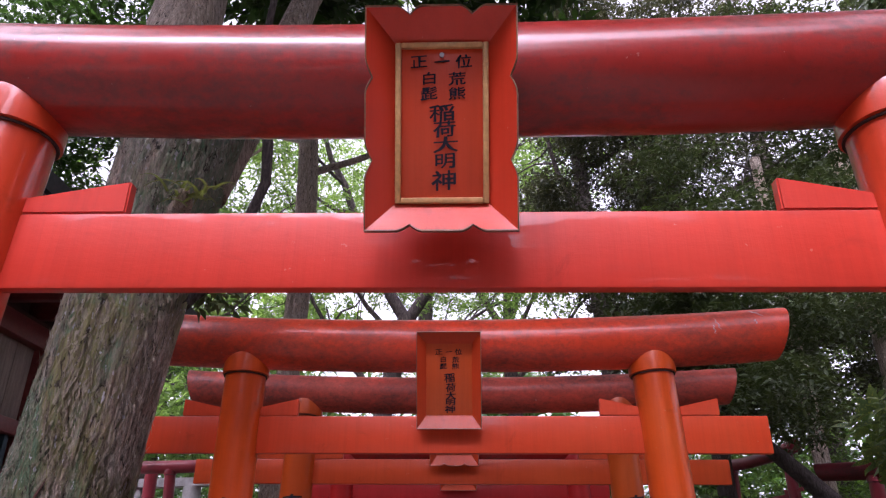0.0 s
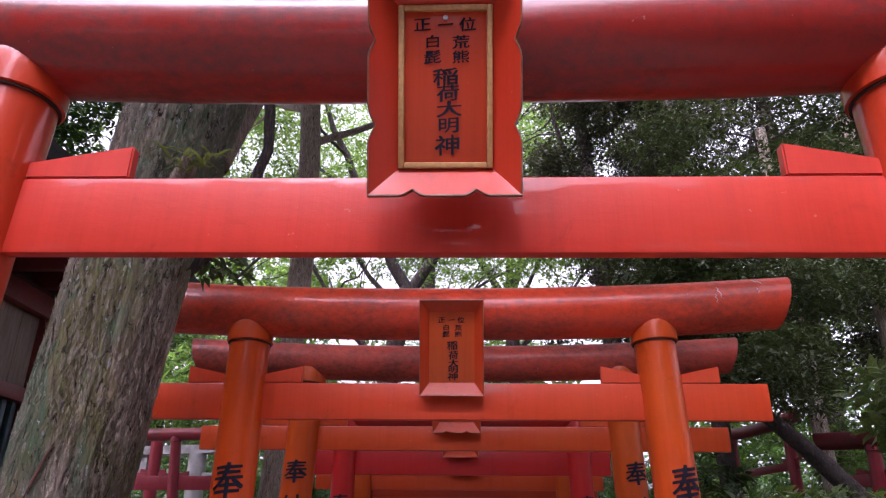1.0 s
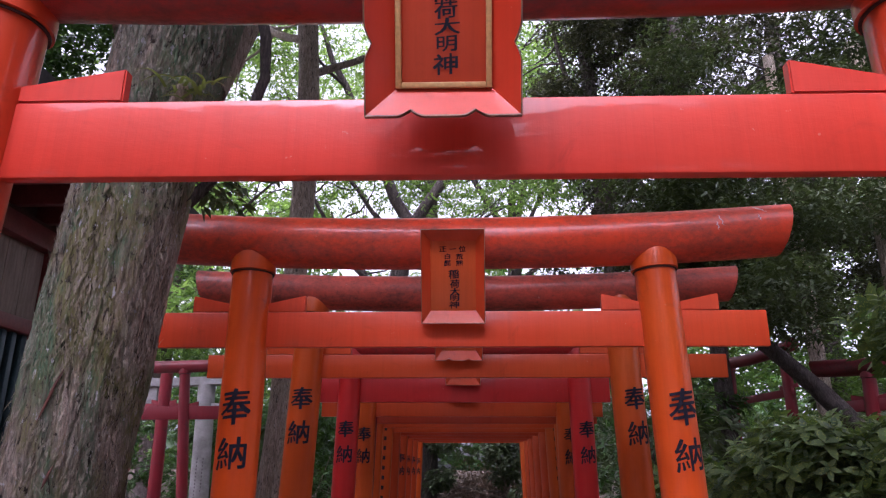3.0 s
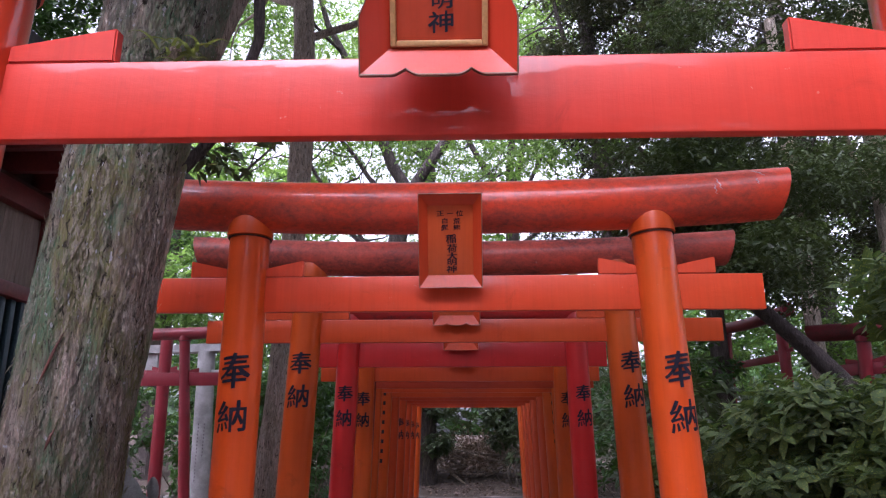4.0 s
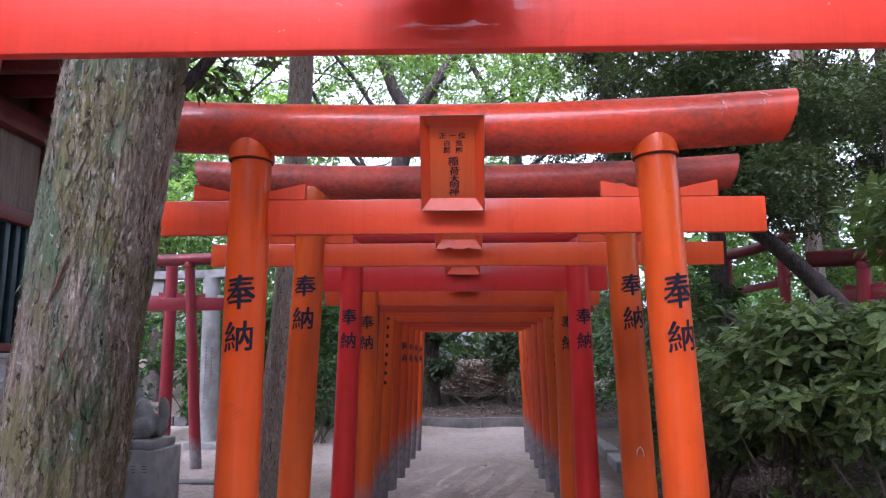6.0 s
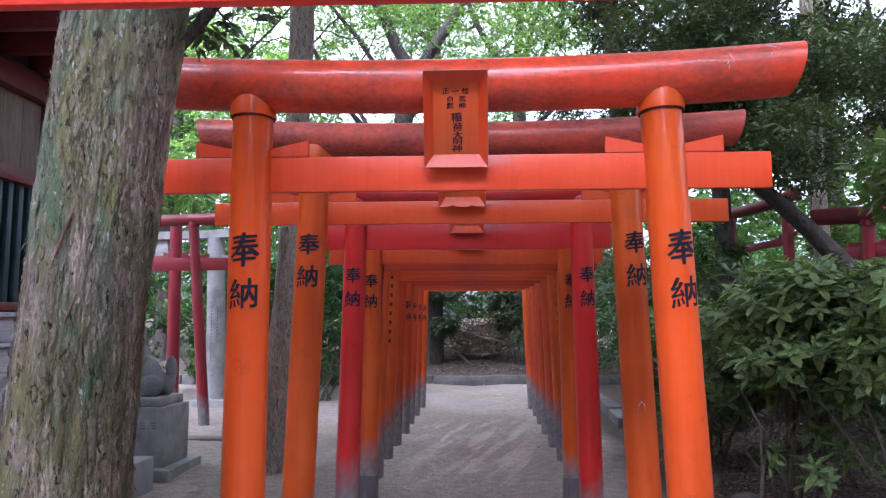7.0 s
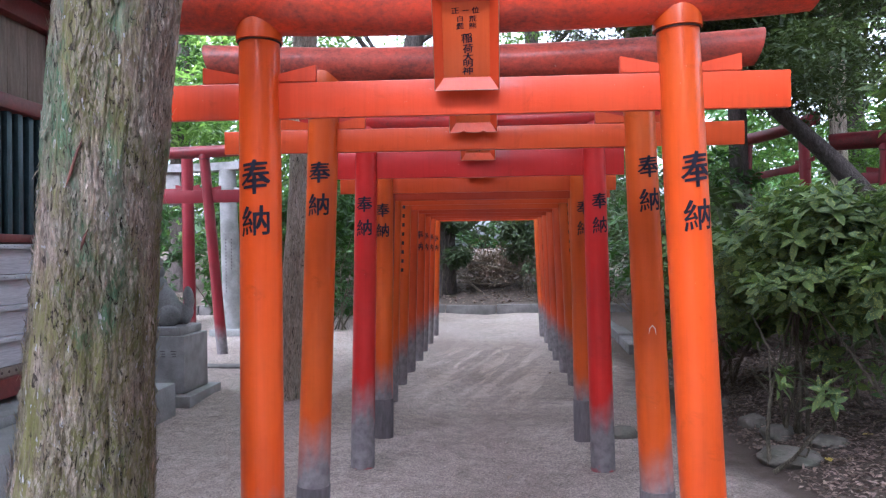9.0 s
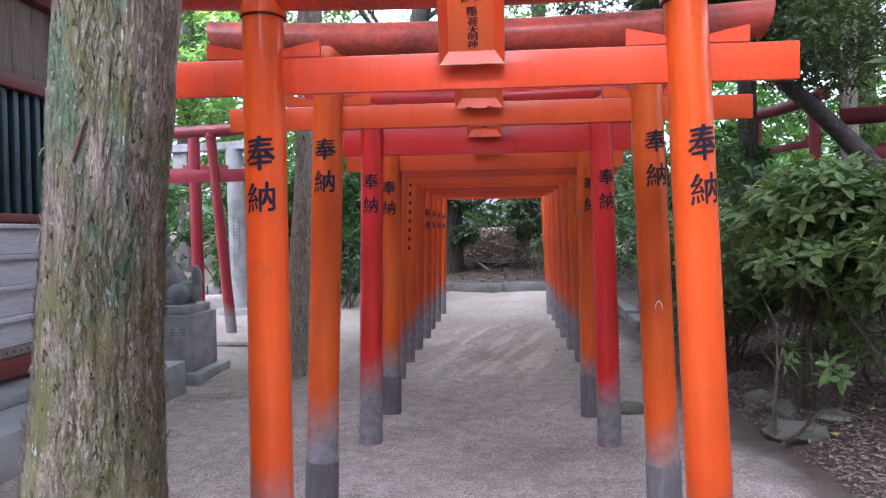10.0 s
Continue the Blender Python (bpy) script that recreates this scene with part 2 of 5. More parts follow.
def bark(name, a, b, moss=0.0, lichen=0.0):
    """Fibrous bark in long strips; an old mossy trunk adds plates, two kinds of growth and pale flecks."""
    m, n, l, bs = mat(name, 0.92, spec=0.2)
    strip = noise_tex(n, l, coords(n, l, (1, 1, 0.2)), 26, 9, 0.74, 0.25)
    fine = noise_tex(n, l, coords(n, l, (1, 1, 0.16)), 110, 7, 0.75, 0.5)
    c = mix(n, l, ramp(n, l, strip, (0.40, 0.0), (0.60, 1.0)), a, b)
    c = mix(n, l, 0.75, c, ramp(n, l, fine, (0.38, 0.32), (0.50, 0.85), (0.62, 1.45)), "MULTIPLY")
    relief = arith(n, l, "MULTIPLY", strip, 2.0)
    if moss:
        sep = n.new("ShaderNodeSeparateXYZ")
        l.new(coords(n, l), sep.inputs[0])
        # bare tan strips where plates came off
        tan = noise_tex(n, l, coords(n, l, (1.3, 1, 0.22)), 7.5, 7, 0.7, 0.3)
        c = mix(n, l, arith(n, l, "MULTIPLY", ramp(n, l, tan, (0.50, 0.0), (0.58, 1.0)), 0.65), c, mix(n, l, 0.8, (0.50, 0.41, 0.34), ramp(n, l, fine, (0.4, 0.35), (0.56, 1.1)), "MULTIPLY"))
        # yellow-green moss, thickest low on the trunk
        g = arith(n, l, "ADD", noise_tex(n, l, coords(n, l, (1, 1, 0.5)), 4.2, 10, 0.75, 0.3), arith(n, l, "MULTIPLY", arith(n, l, "SUBTRACT", 1.7, sep.outputs["Z"]), 0.05))
        k = arith(n, l, "MULTIPLY", ramp(n, l, g, (0.44, 0.0), (0.55, 1.0)), ramp(n, l, fine, (0.38, 0.2), (0.54, 1.0)))
        c = mix(n, l, arith(n, l, "MULTIPLY", k, moss), c, (0.21, 0.215, 0.06))
        # thin blue-green algae, thickest high up
        g = arith(n, l, "ADD", noise_tex(n, l, coords(n, l, (1.2, 1, 0.42)), 3.6, 9, 0.72, 0.6), arith(n, l, "MULTIPLY", arith(n, l, "SUBTRACT", sep.outputs["Z"], 1.9), 0.10))
        k = arith(n, l, "MULTIPLY", ramp(n, l, g, (0.475, 0.0), (0.565, 0.95)), ramp(n, l, fine, (0.38, 0.2), (0.56, 1.0)))
        c = mix(n, l, arith(n, l, "MULTIPLY", k, moss), c, (0.12, 0.235, 0.145))
        # short dark splits under lifted scales
        split = noise_tex(n, l, coords(n, l, (1, 1, 0.3)), 46, 5, 0.7, 1.2)
        c = mix(n, l, ramp(n, l, split, (0.37, 0.9), (0.43, 0.0)), c, (0.04, 0.03, 0.024))
        relief = arith(n, l, "ADD", relief, arith(n, l, "MULTIPLY", split, 2.2))
    if lichen:
        s = noise_tex(n, l, coords(n, l, (1, 1, 0.4)), 62, 3, 0.6)
        c = mix(n, l, arith(n, l, "MULTIPLY", ramp(n, l, s, (0.645, 0.0), (0.67, 1.0)), lichen), c, (0.58, 0.56, 0.56))
    l.new(c, bs.inputs["Base Color"])
    bump(n, l, bs, arith(n, l, "ADD", relief, fine), 1.0, 0.025)
    return m


def foliage(name, a, b, glow=0.5, gloss=0.35, spots=0.0):
    """Leaves: light passes through them; each leaf differs."""
    m, n, l, bs = mat(name, gloss, spec=0.35)
    geo = n.new("ShaderNodeNewGeometry")
    c = mix(n, l, geo.outputs["Random Per Island"], a, b)
    if spots:
        s = noise_tex(n, l, coords(n, l), 75, 2)
        c = mix(n, l, ramp(n, l, s, (0.57, 0.0), (0.61, spots)), c, (0.40, 0.42, 0.09))
    c = mix(n, l, 0.35, c, ramp(n, l, noise_tex(n, l, coords(n, l), 1.7, 4), (0.3, 0.4), (0.7, 1.0)), "MULTIPLY")
    l.new(c, bs.inputs["Base Color"])
    tr = n.new("ShaderNodeBsdfTranslucent")
    l.new(mix(n, l, 1.0, c, (1.4, 1.5, 0.75), "MULTIPLY"), tr.inputs["Color"])
    ms = n.new("ShaderNodeMixShader")
    ms.inputs[0].default_value = glow
    l.new(bs.outputs[0], ms.inputs[1])
    l.new(tr.outputs[0], ms.inputs[2])
    l.new(ms.outputs[0], n["Material Output"].inputs["Surface"])
    return m


SAND = sand()
BARK = bark("mossy_peeling_bark", (0.29, 0.21, 0.15), (0.68, 0.53, 0.41), 0.85, 0.95)
BARK_FLAKE = bark("bark_flake", (0.34, 0.26, 0.20), (0.70, 0.58, 0.47), 0.5, 0.3)
BARK_RED = rgb("raw_reddish_bark", (0.20, 0.085, 0.06), (0.09, 0.045, 0.035), 20, 0.9, 0.5, (1, 1, 0.2))
BARK_GREY = bark("grey_brown_bark", (0.40, 0.30, 0.23), (0.66, 0.53, 0.43), 0.15, 0.4)
BARK_DARK = bark("dark_bark", (0.06, 0.047, 0.042), (0.11, 0.09, 0.08))
STEM = bark("shrub_stem", (0.10, 0.085, 0.06), (0.17, 0.14, 0.10))
LEAF_LIGHT = foliage("fresh_green_leaf", (0.18, 0.27, 0.09), (0.078, 0.135, 0.045), 0.6)
LEAF_MID = foliage("green_leaf", (0.055, 0.11, 0.03), (0.032, 0.07, 0.02), 0.4)
LEAF_DARK = foliage("dark_evergreen_leaf", (0.085, 0.112, 0.048), (0.048, 0.068, 0.030), 0.32, 0.42)
# darker, browner copy of LEAF_DARK: shade of the right-hand trees put into colour
LEAF_SHADED = foliage("shaded_brownish_leaf", (0.072, 0.072, 0.043), (0.036, 0.041, 0.026), 0.28, 0.45)
LEAF_SHRUB = foliage("spotted_laurel_leaf", (0.165, 0.23, 0.08), (0.075, 0.125, 0.052), 0.3, 0.48, 0.55)
LEAF_STRAP = foliage("strap_leaf", (0.09, 0.15, 0.045), (0.24, 0.24, 0.08), 0.3, 0.45)
LEAF_DEAD = foliage("dead_leaf", (0.24, 0.168, 0.135), (0.12, 0.082, 0.068), 0.1, 0.7)
LEAF_YELLOW = foliage("yellow_fallen_leaf", (0.50, 0.36, 0.06), (0.42, 0.30, 0.05), 0.15, 0.5)


# ---- mesh helpers ----
def shade_smooth(me, angle=40):
    me.polygons.foreach_set("use_smooth", [True] * len(me.polygons))
    me.set_sharp_from_angle(angle=radians(angle))


def part(name, bm, material, parent=None, label="", smooth=True, at=None):
    me = bpy.data.meshes.new(name)
    bm.to_mesh(me)
    bm.free()
    me.materials.append(material)
    if smooth:
        shade_smooth(me)
    ob = new(name, me)
    ob.parent = parent
    if at is not None:
        ob.matrix_basis = at
    if label:
        tagged(ob, label)
    return ob


def base(name, at, label, category, group="", kind=""):
    ob = new(name)
    ob.matrix_basis = at
    return tagged(ob, label, category, group, kind)


def box(bm, x0, x1, y0, y1, z0, z1, bevel=0.0, seg=2):
    vs = [bm.verts.new((x, y, z)) for x in (x0, x1) for y in (y0, y1) for z in (z0, z1)]
    fs = [bm.faces.new([vs[k] for k in f]) for f in ((0, 1, 3, 2), (4, 6, 7, 5), (0, 4, 5, 1), (2, 3, 7, 6), (0, 2, 6, 4), (1, 5, 7, 3))]
    if bevel:
        bmesh.ops.bevel(bm, geom=list({e for f in fs for e in f.edges}), offset=bevel, segments=seg, affect="EDGES", profile=0.5)
    return vs


def boxed(x0, x1, y0, y1, z0, z1, bevel=0.006):
    bm = bmesh.new()
    box(bm, x0, x1, y0, y1, z0, z1, bevel)
    return bm


def tube(bm, pts, radii, segs=24, cap=True):
    """A round bar along points."""
    pts = [Vector(p) for p in pts]
    rings, side = [], None
    for k, p in enumerate(pts):
        way = (pts[min(k + 1, len(pts) - 1)] - pts[max(k - 1, 0)]).normalized()
        if side is None:
            side = way.orthogonal().normalized()
        side = (side - way * side.dot(way)).normalized()
        up = way.cross(side)
        rings.append([bm.verts.new(p + radii[k] * (math.cos(a) * side + math.sin(a) * up)) for a in (2 * math.pi * s / segs for s in range(segs))])
    for a, b in zip(rings, rings[1:]):
        for s in range(segs):
            bm.faces.new((a[s], a[(s + 1) % segs], b[(s + 1) % segs], b[s]))
    if cap:
        bm.faces.new(rings[0][::-1])
        bm.faces.new(rings[-1])
    return rings


def tubed(pts, radii, segs=24):
    bm = bmesh.new()
    tube(bm, pts, radii, segs)
    return bm


GLYPHS = {}


def glyph(ch):
    """Vertices and faces of a character, one unit high, centred."""
    if ch not in GLYPHS:
        cu = bpy.data.curves.new("glyph", "FONT")
        cu.body, cu.resolution_u = ch, 3
        ob = new("glyph", cu)
        me = bpy.data.meshes.new_from_object(ob.evaluated_get(bpy.context.evaluated_depsgraph_get()))
        co = np.array([v.co[:2] for v in me.vertices])
        co = (co - (co.max(0) + co.min(0)) / 2)
        # swell the strokes unevenly, as a brush does
        faces = [tuple(p.vertices) for p in me.polygons]
        sides = {}
        for f in faces:
            mid = co[list(f)].mean(0)
            for a, b in zip(f, f[1:] + f[:1]):
                sides.setdefault((min(a, b), max(a, b)), []).append(mid)
        push = np.zeros_like(co)
        for (a, b), mids in sides.items():
            if len(mids) == 1:
                e = co[b] - co[a]
                out = np.array([e[1], -e[0]])
                out *= np.sign(out @ ((co[a] + co[b]) / 2 - mids[0])) / (np.linalg.norm(e) + 1e-9)
                push[[a, b]] += out
        push /= np.linalg.norm(push, axis=1, keepdims=True) + 1e-9
        swell = np.array([0.022 + 0.026 * noise.noise((p[0] * 3.1 + ord(ch) % 17, p[1] * 3.1, 0.5)) for p in co])
        GLYPHS[ch] = co + push * swell[:, None], faces
        bpy.data.objects.remove(ob)
        bpy.data.curves.remove(cu)
        bpy.data.meshes.remove(me)
    return GLYPHS[ch]


def write(bm, ch, x, z, w, h, y=0.0):
    """Lay a character on the plane of x and z."""
    co, faces = glyph(ch)
    vs = [bm.verts.new((x + a * w, y, z + (b + 0.09 * a) * h)) for a, b in co]
    for f in faces:
        bm.faces.new([vs[k] for k in f])


def bend(bm, r):
    """Wrap what lies on the plane of x and z round an upright pole."""
    bmesh.ops.triangulate(bm, faces=bm.faces[:])
    for _ in range(3):
        long = [e for e in bm.edges if abs(e.verts[0].co.x - e.verts[1].co.x) > 0.014]
        if long:
            bmesh.ops.subdivide_edges(bm, edges=long, cuts=1)
            bmesh.ops.triangulate(bm, faces=[f for f in bm.faces if len(f.verts) > 3])
    for v in bm.verts:
        a, q = v.co.x / r, r - v.co.y
        v.co.x, v.co.y = q * math.sin(a), -q * math.cos(a)


def leaf_mesh(name, at, way, up, length, width, droop=0.25, fine=False):
    """Many leaves as one mesh: at each place a folded, drooping blade along way."""
    n = len(at)
    way = way / (np.linalg.norm(way, axis=1, keepdims=True) + 1e-9)
    side = np.cross(way, up)
    side /= np.linalg.norm(side, axis=1, keepdims=True) + 1e-9
    nor = np.cross(side, way)
    if fine:
        shape = ((0, 0, 0), (0.28, 0.42, 0.10), (0.28, 0, 0), (0.28, -0.42, 0.10), (0.65, 0.38, 0.08), (0.65, 0, -0.02), (0.65, -0.38, 0.08), (1, 0, 0))
        faces = ((0, 2, 1), (0, 3, 2), (1, 2, 5, 4), (2, 3, 6, 5), (4, 5, 7), (5, 6, 7))
    else:
        shape = ((0, 0, 0), (0.45, 0.5, 0.12), (1, 0, 0), (0.45, -0.5, 0.12))
        faces = ((0, 2, 1), (0, 3, 2))
    L, W = length[:, None], width[:, None]
    vs = np.stack([at + way * (u * L) + side * (v * W) + nor * (w * W - droop * u * u * L) for u, v, w in shape], 1).reshape(-1, 3)
    k = len(shape)
    me = bpy.data.meshes.new(name)
    loops = np.concatenate([np.array(f) for f in faces])
    per = len(loops)
    idx = (np.arange(n)[:, None] * k + loops[None]).ravel()
    tot = np.tile([len(f) for f in faces], n)
    start = np.r_[0, np.cumsum(tot)[:-1]]
    me.vertices.add(n * k)
    me.vertices.foreach_set("co", vs.ravel())
    me.loops.add(n * per)
    me.loops.foreach_set("vertex_index", idx.astype(np.int32))
    me.polygons.add(n * len(faces))
    me.polygons.foreach_set("loop_start", start.astype(np.int32))
    me.update(calc_edges=True)
    return me


def linked(name, me, material, parent=None, label=""):
    me.materials.append(material)
    ob = new(name, me)
    ob.parent = parent
    return tagged(ob, label) if label else ob


def sprays(rng, blobs, twigs, each, spread, size, aspect=0.45, droop=0.25, flat=0.5):
    """Leaves in sprays: twigs strewn through blobs of (x, y, z, rx, ry, rz), each with its own leaves."""
    blobs = np.array(blobs, float)
    vol = (blobs[:, 3] * blobs[:, 4] * blobs[:, 5]) ** 0.67
    pick = rng.choice(len(blobs), twigs, p=vol / vol.sum())
    d = rng.normal(size=(twigs, 3))
    d /= np.linalg.norm(d, axis=1, keepdims=True)
    c = blobs[pick, :3] + d * blobs[pick, 3:] * (rng.random((twigs, 1)) ** 0.45)
    twig = rng.normal(size=(twigs, 3)) * (1, 1, 0.35) + d * 0.6
    twig /= np.linalg.norm(twig, axis=1, keepdims=True)
    n = twigs * each
    c, twig = np.repeat(c, each, 0), np.repeat(twig, each, 0)
    at = c + twig * (rng.random((n, 1)) - 0.5) * spread * 2 + rng.normal(size=(n, 3)) * spread * (0.3, 0.3, 0.18)
    way = twig + rng.normal(size=(n, 3)) * (0.8, 0.8, 0.45)
    up = rng.normal(size=(n, 3)) * flat + (0, 0, 1)
    ln = size * (0.65 + 0.7 * rng.random(n))
    return at, way, up, ln, ln * aspect, droop


def limb(rng, start, way, length, r, bends=6, wander=0.18, lift=0.1):
    """Points and radii of a crooked, tapering limb."""
    pts, radii, p, d = [], [], Vector(start), Vector(way).normalized()
    for k in range(bends + 1):
        pts.append(p.copy())
        radii.append(r * (1 - 0.72 * k / bends))
        d = (d + Vector(rng.normal(size=3) * wander) + Vector((0, 0, lift))).normalized()
        p = p + d * (length / bends)
    return pts, radii


# ---- ground ----
RIDGES = ((-0.56, 7.1, 0.32, 10.6, 0.05), (-0.35, 9.3, 0.2, 11.2, 0.03), (0.1, 9.9, 0.8, 10.4, 0.035), (-0.85, 8.5, -0.4, 9.8, 0.025), (0.1, 10.9, 0.75, 11.6, 0.025))


def ground_height(x, y):
    """Sandy lane with worn hollows, banked earth beside and behind it."""
    h = 0.04 * (noise.noise((x * 0.9, y * 0.7, 3.1))) + 0.022 * noise.noise((x * 2.6, y * 2.2, 7.7)) + 0.008 * noise.noise((x * 7, y * 6, 1.7))
    lane = math.exp(-(x / 0.55) ** 2)
    h += -0.03 * lane
    if 3 < y < 13.5:
        h += 0.035 * math.exp(-((abs(x) - 0.9) / 0.2) ** 2) * (0.6 + 0.5 * noise.noise((x * 2.0, y * 1.6, 9.3)))
    if 0 < y < 14:
        h *= min(1.0, 0.25 + abs(abs(x) - 0.88) * 2.2) if abs(abs(x) - 0.88) < 0.35 else 1.0
    for x0, y0, x1, y1, tall in RIDGES:
        u = ((x - x0) * (x1 - x0) + (y - y0) * (y1 - y0)) / ((x1 - x0) ** 2 + (y1 - y0) ** 2)
        off = math.hypot(x - x0 - u * (x1 - x0), y - y0 - u * (y1 - y0))
        h += tall * math.exp(-(off / 0.1) ** 2 - (max(0.0, abs(u - 0.5) - 0.35) / 0.15) ** 2)
    east = max(0.0, x - 2.0 - 0.25 * noise.noise((0.3, y * 0.8, 1.0)))
    h += min(0.55, 0.22 * east) * (1.0 if y < 10 else max(0.0, 1 - (y - 10) / 4))
    if y > 17.2:
        h += 0.18 + min(1.4, 0.16 * (y - 17.2))
    far = max(abs(x), abs(y - 8))
    return h if far < 60 else 0.0


def ground():
    xs = np.r_[-900, -300, -120, -60, np.linspace(-30, -6, 25), np.linspace(-5.5, 5.5, 161), np.linspace(6, 30, 25), 60, 120, 300, 900]
    ys = np.r_[-900, -300, -120, -40, np.linspace(-20, 0, 11), np.linspace(0.3, 17.0, 230), 17.15, 17.3, np.linspace(17.8, 40, 40), 120, 300, 900]
    bm = bmesh.new()
    grid = [[bm.verts.new((x, y, ground_height(x, y))) for x in xs] for y in ys]
    for a, b in zip(grid, grid[1:]):
        for k in range(len(xs) - 1):
            bm.faces.new((a[k], a[k + 1], b[k + 1], b[k]))
    return tagged(part("ground", bm, SAND), "grey raked sand lane with dark earth beside it", "ground", kind="structure")


ground()


def kerb(name, blocks, label, group):
    for k, (x, y, turn, lx, ly, lz) in enumerate(blocks):
        bm = boxed(-lx / 2, lx / 2, -ly / 2, ly / 2, -0.1, lz, 0.012)
        for v in bm.verts:
            v.co += Vector(noise.noise_vector(v.co * 5 + Vector((k * 3.1, 0, 0)))) * 0.006
        tagged(part(name, bm, KERB, at=pose(x, y, ground_height(x, min(y, 17)), 0, 0, turn)), label, "kerb stone", group)


kerb("kerb_stone", [(-11.4 + 1.22 * k, 17.15 + 0.02 * math.sin(k * 2.3), 0.6 * math.sin(k * 1.7), 1.19, 0.2, 0.2 + 0.012 * math.sin(k * 5)) for k in range(19)],
     "weathered grey stone kerb along the end of the lane", "kerb along the lane's end")
kerb("kerb_stone", [(2.12 + 0.05 * k, 10.6 + 1.1 * k, 87, 1.06, 0.22, 0.12 + 0.01 * (k % 2)) for k in range(5)],
     "weathered grey stone kerb beside the earth bank", "kerb beside the bank")
kerb("paving_strip", [(-3.4 - 0.95 * k, 9.0, 0.5, 0.93, 0.24, 0.03) for k in range(4)], "low concrete strip set in sand", "concrete strip")


# ---- torii gates ----
def log_lintel(half, z, r, rise, lean, ends=(1.0, 1.0)):
    bm = bmesh.new()
    n = 36
    pts, radii = [], []
    for k in range(n + 1):
        x = -half * ends[0] + (half * ends[0] + half * ends[1]) * k / n
        pts.append((x, 0, z + rise * (abs(x) / half) ** 2.2))
        radii.append(r * (1.0 + 0.012 * noise.noise((x * 2.0, r * 40, z))))
    rings = tube(bm, pts, radii, 40)
    for ring, s, p in ((rings[0], -1, pts[0]), (rings[1], -0.7, pts[1]), (rings[-1], 1, pts[-1]), (rings[-2], 0.7, pts[-2])):
        for v in ring:
            v.co.x += s * lean * (v.co.z - p[2])
    return bm


def wedge(x_in, x_out, z, tall, low, depth):
    bm = bmesh.new()
    box(bm, min(x_in, x_out), max(x_in, x_out), -depth / 2, depth / 2, z, z + 1)
    for v in bm.verts:
        if v.co.z > z + 0.5:
            v.co.z = z + (tall if abs(v.co.x - x_in) < 1e-5 else low)
    bmesh.ops.bevel(bm, geom=bm.edges[:], offset=0.003, segments=2, affect="EDGES")
    return bm


def scallop(u, marks, deep):
    return deep * sum(max(0.0, 1 - abs(u - c) / 0.085) ** 1.6 for c in marks)


